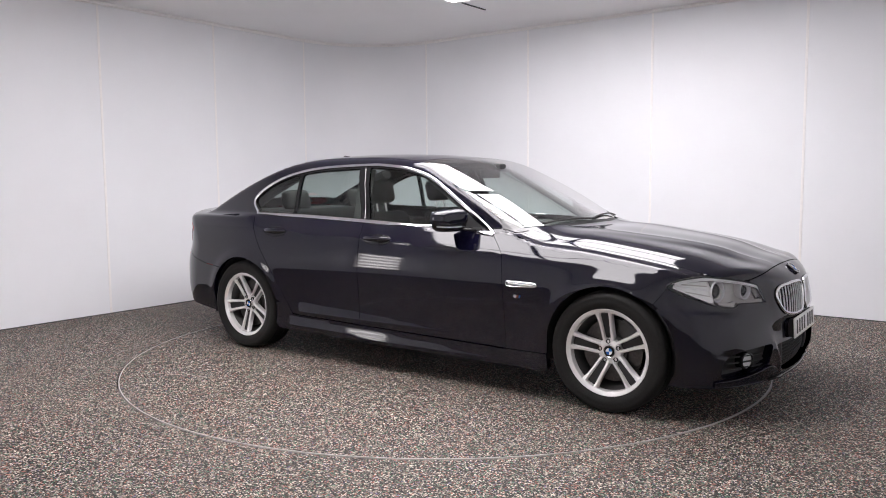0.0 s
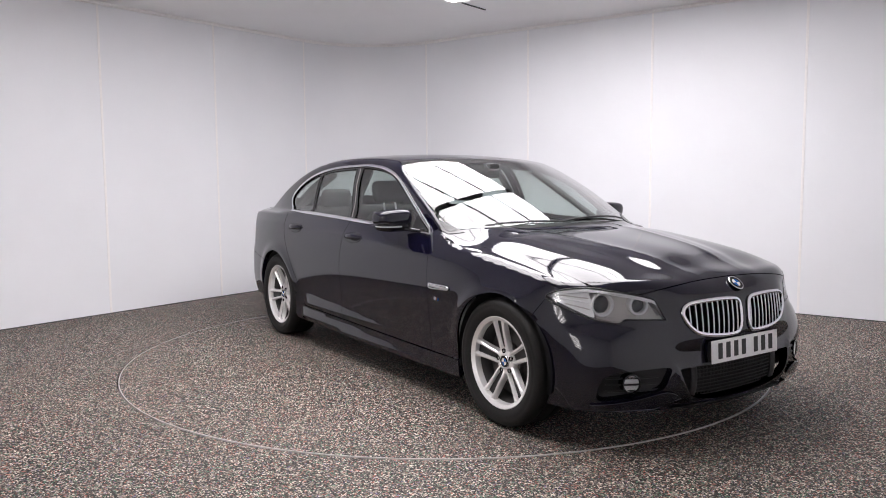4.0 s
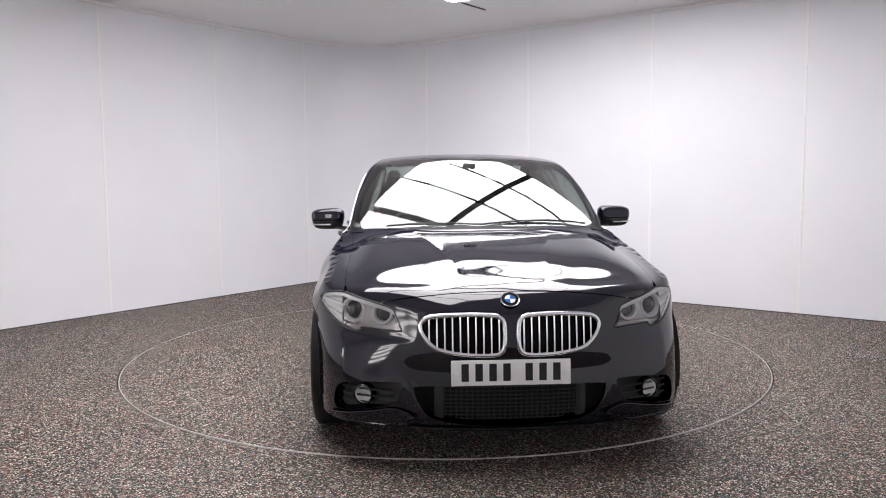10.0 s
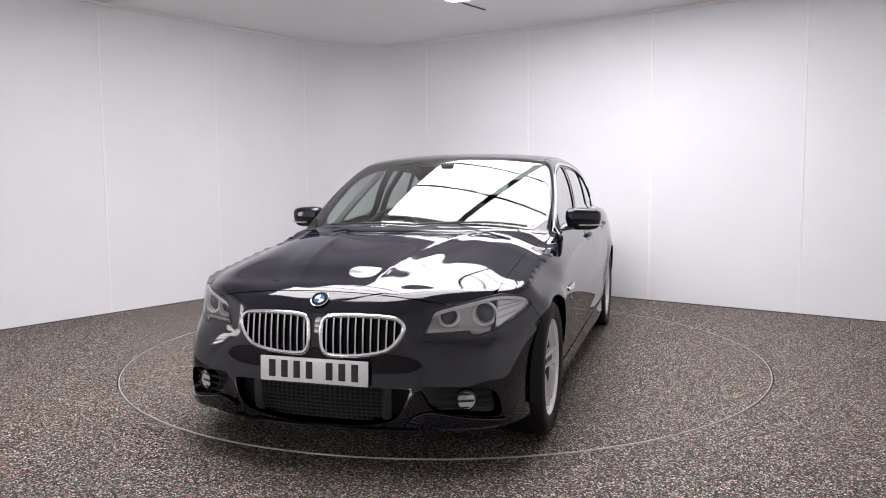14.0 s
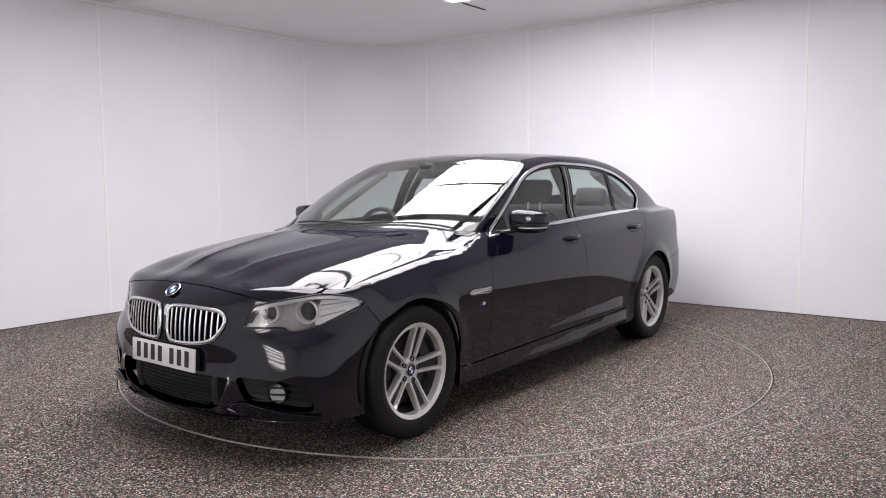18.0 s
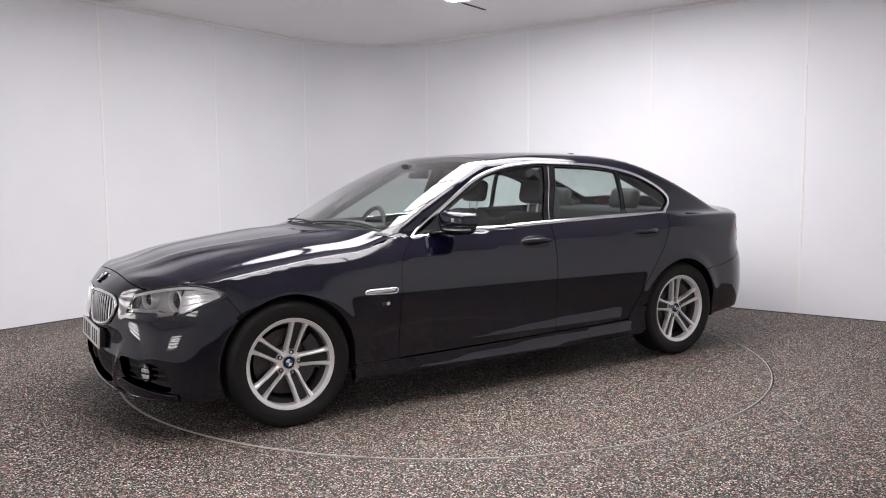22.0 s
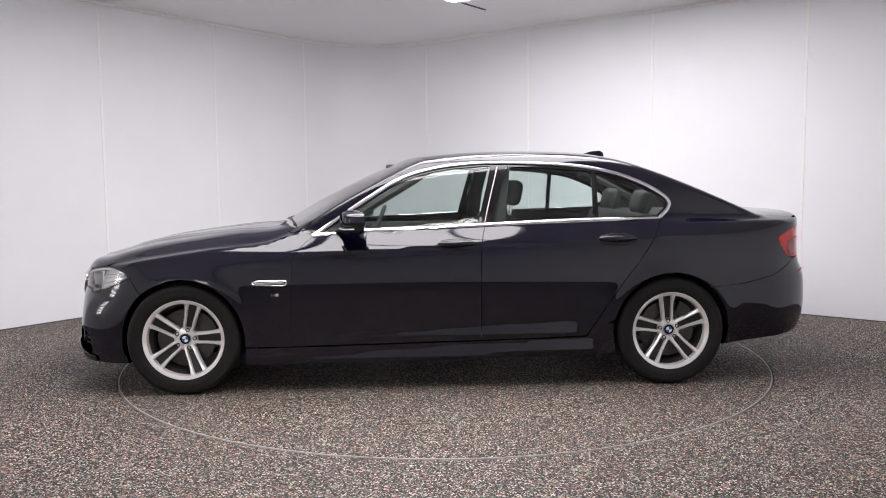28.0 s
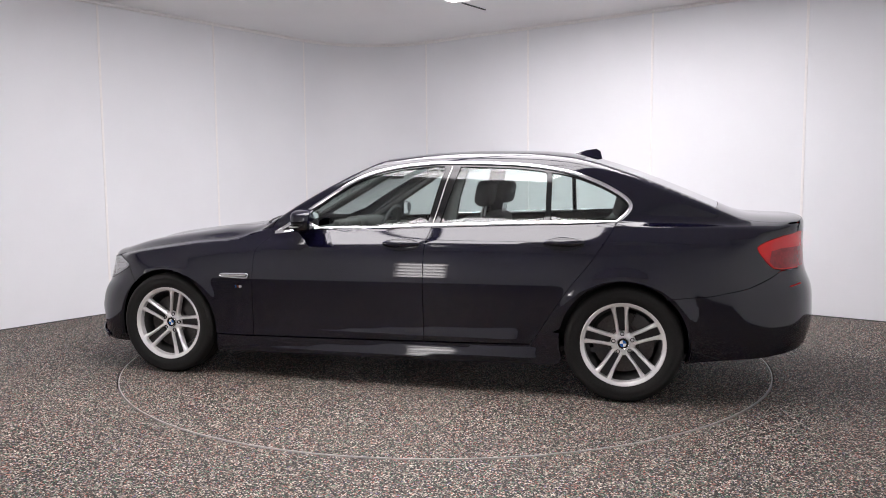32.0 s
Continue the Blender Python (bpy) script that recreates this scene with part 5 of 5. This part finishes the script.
    # same shade-darkened alloy as the barrel
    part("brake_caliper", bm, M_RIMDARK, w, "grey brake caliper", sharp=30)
    return w


def build_wheels():
    src = build_wheel(True)
    spots = [(HUB_X, 1, -15.2), (-HUB_X, 1, 5.5), (HUB_X, -1, 7), (-HUB_X, -1, 27)]
    for i, (x, s, spin) in enumerate(spots):
        m = Matrix.Translation((x + CAR_AT[0], s * 0.808 + CAR_AT[1], HUB_Z)) @ Matrix.Rotation(0 if s > 0 else math.pi, 4, "Z") @ Matrix.Rotation(radians(spin), 4, "Y")
        w = src if i == 0 else copy_thing(src, m)
        w.matrix_basis = m
        w.parent = car


build_wheels()


# ---- underbody, wheel wells and cabin ----
def build_inner():
    part("underbody", block(3.9, 1.42, 0.05, (0.08, 0, 0.235), 0.01), M_VOID, body)
    for hx in (HUB_X, -HUB_X):
        for s in (1, -1):
            bm = bmesh.new()
            rows = []
            for a in np.linspace(-14, 194, 25):
                c, d = math.cos(radians(a)), math.sin(radians(a))
                rows.append([bm.verts.new((hx + 0.372 * c, s * y, HUB_Z + 0.372 * d)) for y in (0.905, 0.56)])
            for p, q in zip(rows, rows[1:]):
                bm.faces.new((p[0], p[1], q[1], q[0]))
            part("wheel_well", bm, M_VOID, body)
            part("well_wall", block(0.74, 0.02, 0.48, (hx, s * 0.56, 0.48)), M_VOID, body)
    part("bulkhead", block(0.02, 1.36, 0.54, (0.98, 0, 0.58)), M_VOID, body)
    part("rear_bulkhead", block(0.02, 1.5, 0.70, (-1.55, 0, 0.62)), M_CABIN, body)
    part("cabin_floor", block(2.5, 1.66, 0.03, (-0.3, 0, 0.28)), M_CABIN, body)
    for s in (1, -1):
        part("door_lining", block(2.2, 0.05, 0.62, (-0.36, s * 0.755, 0.63), 0.02), M_CABIN, body)
    # dashboard with a hooded dial binnacle on the driver's side
    dash = part("dashboard", merge(block(0.40, 1.34, 0.19, (0.67, 0, 0.835), 0.05, 3), block(0.20, 0.42, 0.10, (0.56, -0.37, 0.945), 0.04, 3), block(0.12, 0.30, 0.07, (0.55, 0.02, 0.955), 0.03, 3)), M_CABIN, body, "dark grey dashboard")
    # steering wheel on the right-hand side
    ring = [(0.36 - 0.18 * math.sin(radians(22)) * math.sin(a) * 1.0, -0.37 + 0.185 * math.cos(a), 0.90 + 0.185 * math.sin(a) * math.cos(radians(22))) for a in np.linspace(0, 2 * math.pi, 40, endpoint=False)]
    sw = part("steering_wheel", merge(tube(ring, 0.016, 8, True), block(0.05, 0.13, 0.11, (0.375, -0.37, 0.90), 0.03), block(0.02, 0.36, 0.035, (0.375, -0.37, 0.905), 0.008), block(0.30, 0.06, 0.06, (0.53, -0.37, 0.87), 0.02)), M_BLACK, body, "black leather steering wheel")
    # seats
    for s in (1, -1):
        seat = new("front_seat")
        seat.parent = body
        tagged(seat, "dark leather front seat with headrest")
        y = s * 0.37
        part("seat_cushion", block(0.52, 0.50, 0.20, (-0.10, y, 0.50), 0.07, 3), M_CABIN, seat)
        bm = block(0.15, 0.48, 0.57, (0, 0, 0.285), 0.065, 3)
        for v in bm.verts:
            k = max(0, (v.co.z - 0.30) / 0.27)
            v.co.y *= 1 - 0.16 * k * k
        part("backrest", bm, M_CABIN, seat, at=Matrix.Translation((-0.36, y, 0.50)) @ Matrix.Rotation(radians(-18), 4, "Y"))
        bm = block(0.10, 0.27, 0.17, (0, 0, 0), 0.045, 3)
        part("headrest", bm, M_CABIN, seat, at=Matrix.Translation((-0.575, y, 1.185)) @ Matrix.Rotation(radians(-12), 4, "Y"))
        for d in (-0.05, 0.05):
            part("headrest_post", tube([(-0.545, y + d, 1.00), (-0.572, y + d, 1.14)], 0.007, 8), M_SATIN, seat)
    bench = new("rear_bench")
    bench.parent = body
    tagged(bench, "dark leather rear bench seat with headrests")
    part("seat_cushion", block(0.52, 1.30, 0.20, (-1.02, 0, 0.50), 0.07, 3), M_CABIN, bench)
    part("backrest", block(0.16, 1.28, 0.58, (0, 0, 0.29), 0.06, 3), M_CABIN, bench, at=Matrix.Translation((-1.22, 0, 0.50)) @ Matrix.Rotation(radians(-22), 4, "Y"))
    for y in (0.38, -0.38):
        part("headrest", block(0.10, 0.27, 0.17, (0, 0, 0), 0.05, 3), M_CABIN, bench, at=Matrix.Translation((-1.455, y, 1.115)) @ Matrix.Rotation(radians(-15), 4, "Y"))
    shelf = block(0.62, 1.44, 0.03, (-1.72, 0, 1.02), 0.01)
    for v in shelf.verts:
        v.co.y *= 1 if v.co.x > -1.7 else 0.90
    part("parcel_shelf", shelf, M_CABIN, body)
    # boot partition and inner rear pillars
    part("boot_inner", block(0.20, 1.16, 0.075, (-2.29, 0, 0.958), 0.02), M_PAINT, body)
    part("boot_partition", block(0.02, 1.26, 0.33, (-2.03, 0, 0.865)), M_VOID, body)
    rear_lining = [(-1.12, 1.34), (-1.35, 1.27), (-1.6, 1.185), (-1.9, 1.08), (-1.9, 1.03), (-1.45, 1.03), (-1.50, 1.09), (-1.515, 1.14), (-1.45, 1.20), (-1.32, 1.265), (-1.14, 1.325)]
    pair("pillar_lining", body, M_CABIN, from_side, rear_lining, grid=0.04, flange=0.0, gap=0.0, lift=-0.022)
    # headlining below the roof
    half = [(0.02, 0.0), (0.0, 0.35), (-0.06, 0.58), (-0.6, 0.56), (-1.1, 0.54), (-1.2, 0.50), (-1.23, 0.0)]
    panel("headlining", body, M_LINING, from_top, half + [(x, -y) for x, y in half[::-1][1:-1]], grid=0.06, flange=0, gap=0, lift=-0.03, label="pale grey headlining")
    # inner pillars
    for s in (1, -1):
        a = [(-0.42, 0.765, 0.98), (-0.44, 0.70, 1.18), (-0.47, 0.60, 1.34)]
        part("inner_pillar", tube([(x, s * y, z) for x, y, z in a], 0.055, 8, False, 0.4), M_CABIN, body)
        a = [(0.66, 0.70, 0.93), (0.34, 0.655, 1.12), (0.0, 0.585, 1.325)]
        part("inner_pillar", tube([(x, s * y, z) for x, y, z in a], 0.022, 8), M_CABIN, body)
        a = [(-1.25, 0.52, 1.32), (-1.50, 0.56, 1.20), (-1.78, 0.58, 1.05)]
        part("inner_pillar", tube([(x, s * y, z) for x, y, z in a], 0.055, 8, False, 0.7), M_CABIN, body)
    # interior mirror
    im = part("interior_mirror", merge(block(0.03, 0.24, 0.065, (0.16, 0.0, 1.315), 0.012), tube([(0.17, 0, 1.33), (0.22, 0, 1.37)], 0.015, 8), block(0.08, 0.09, 0.05, (0.235, 0, 1.36), 0.015)), M_BLACK, body, "black interior mirror")


build_inner()


# ---- turning of the turntable and the car ----
def motions():
    rows = []
    for t in range(33):
        rows.append((float(t), Matrix.Translation(AXIS) @ Matrix.Rotation(radians(heading(t)), 4, "Z")))
    walk(turntable, rows)
    walk(car, rows)


motions()
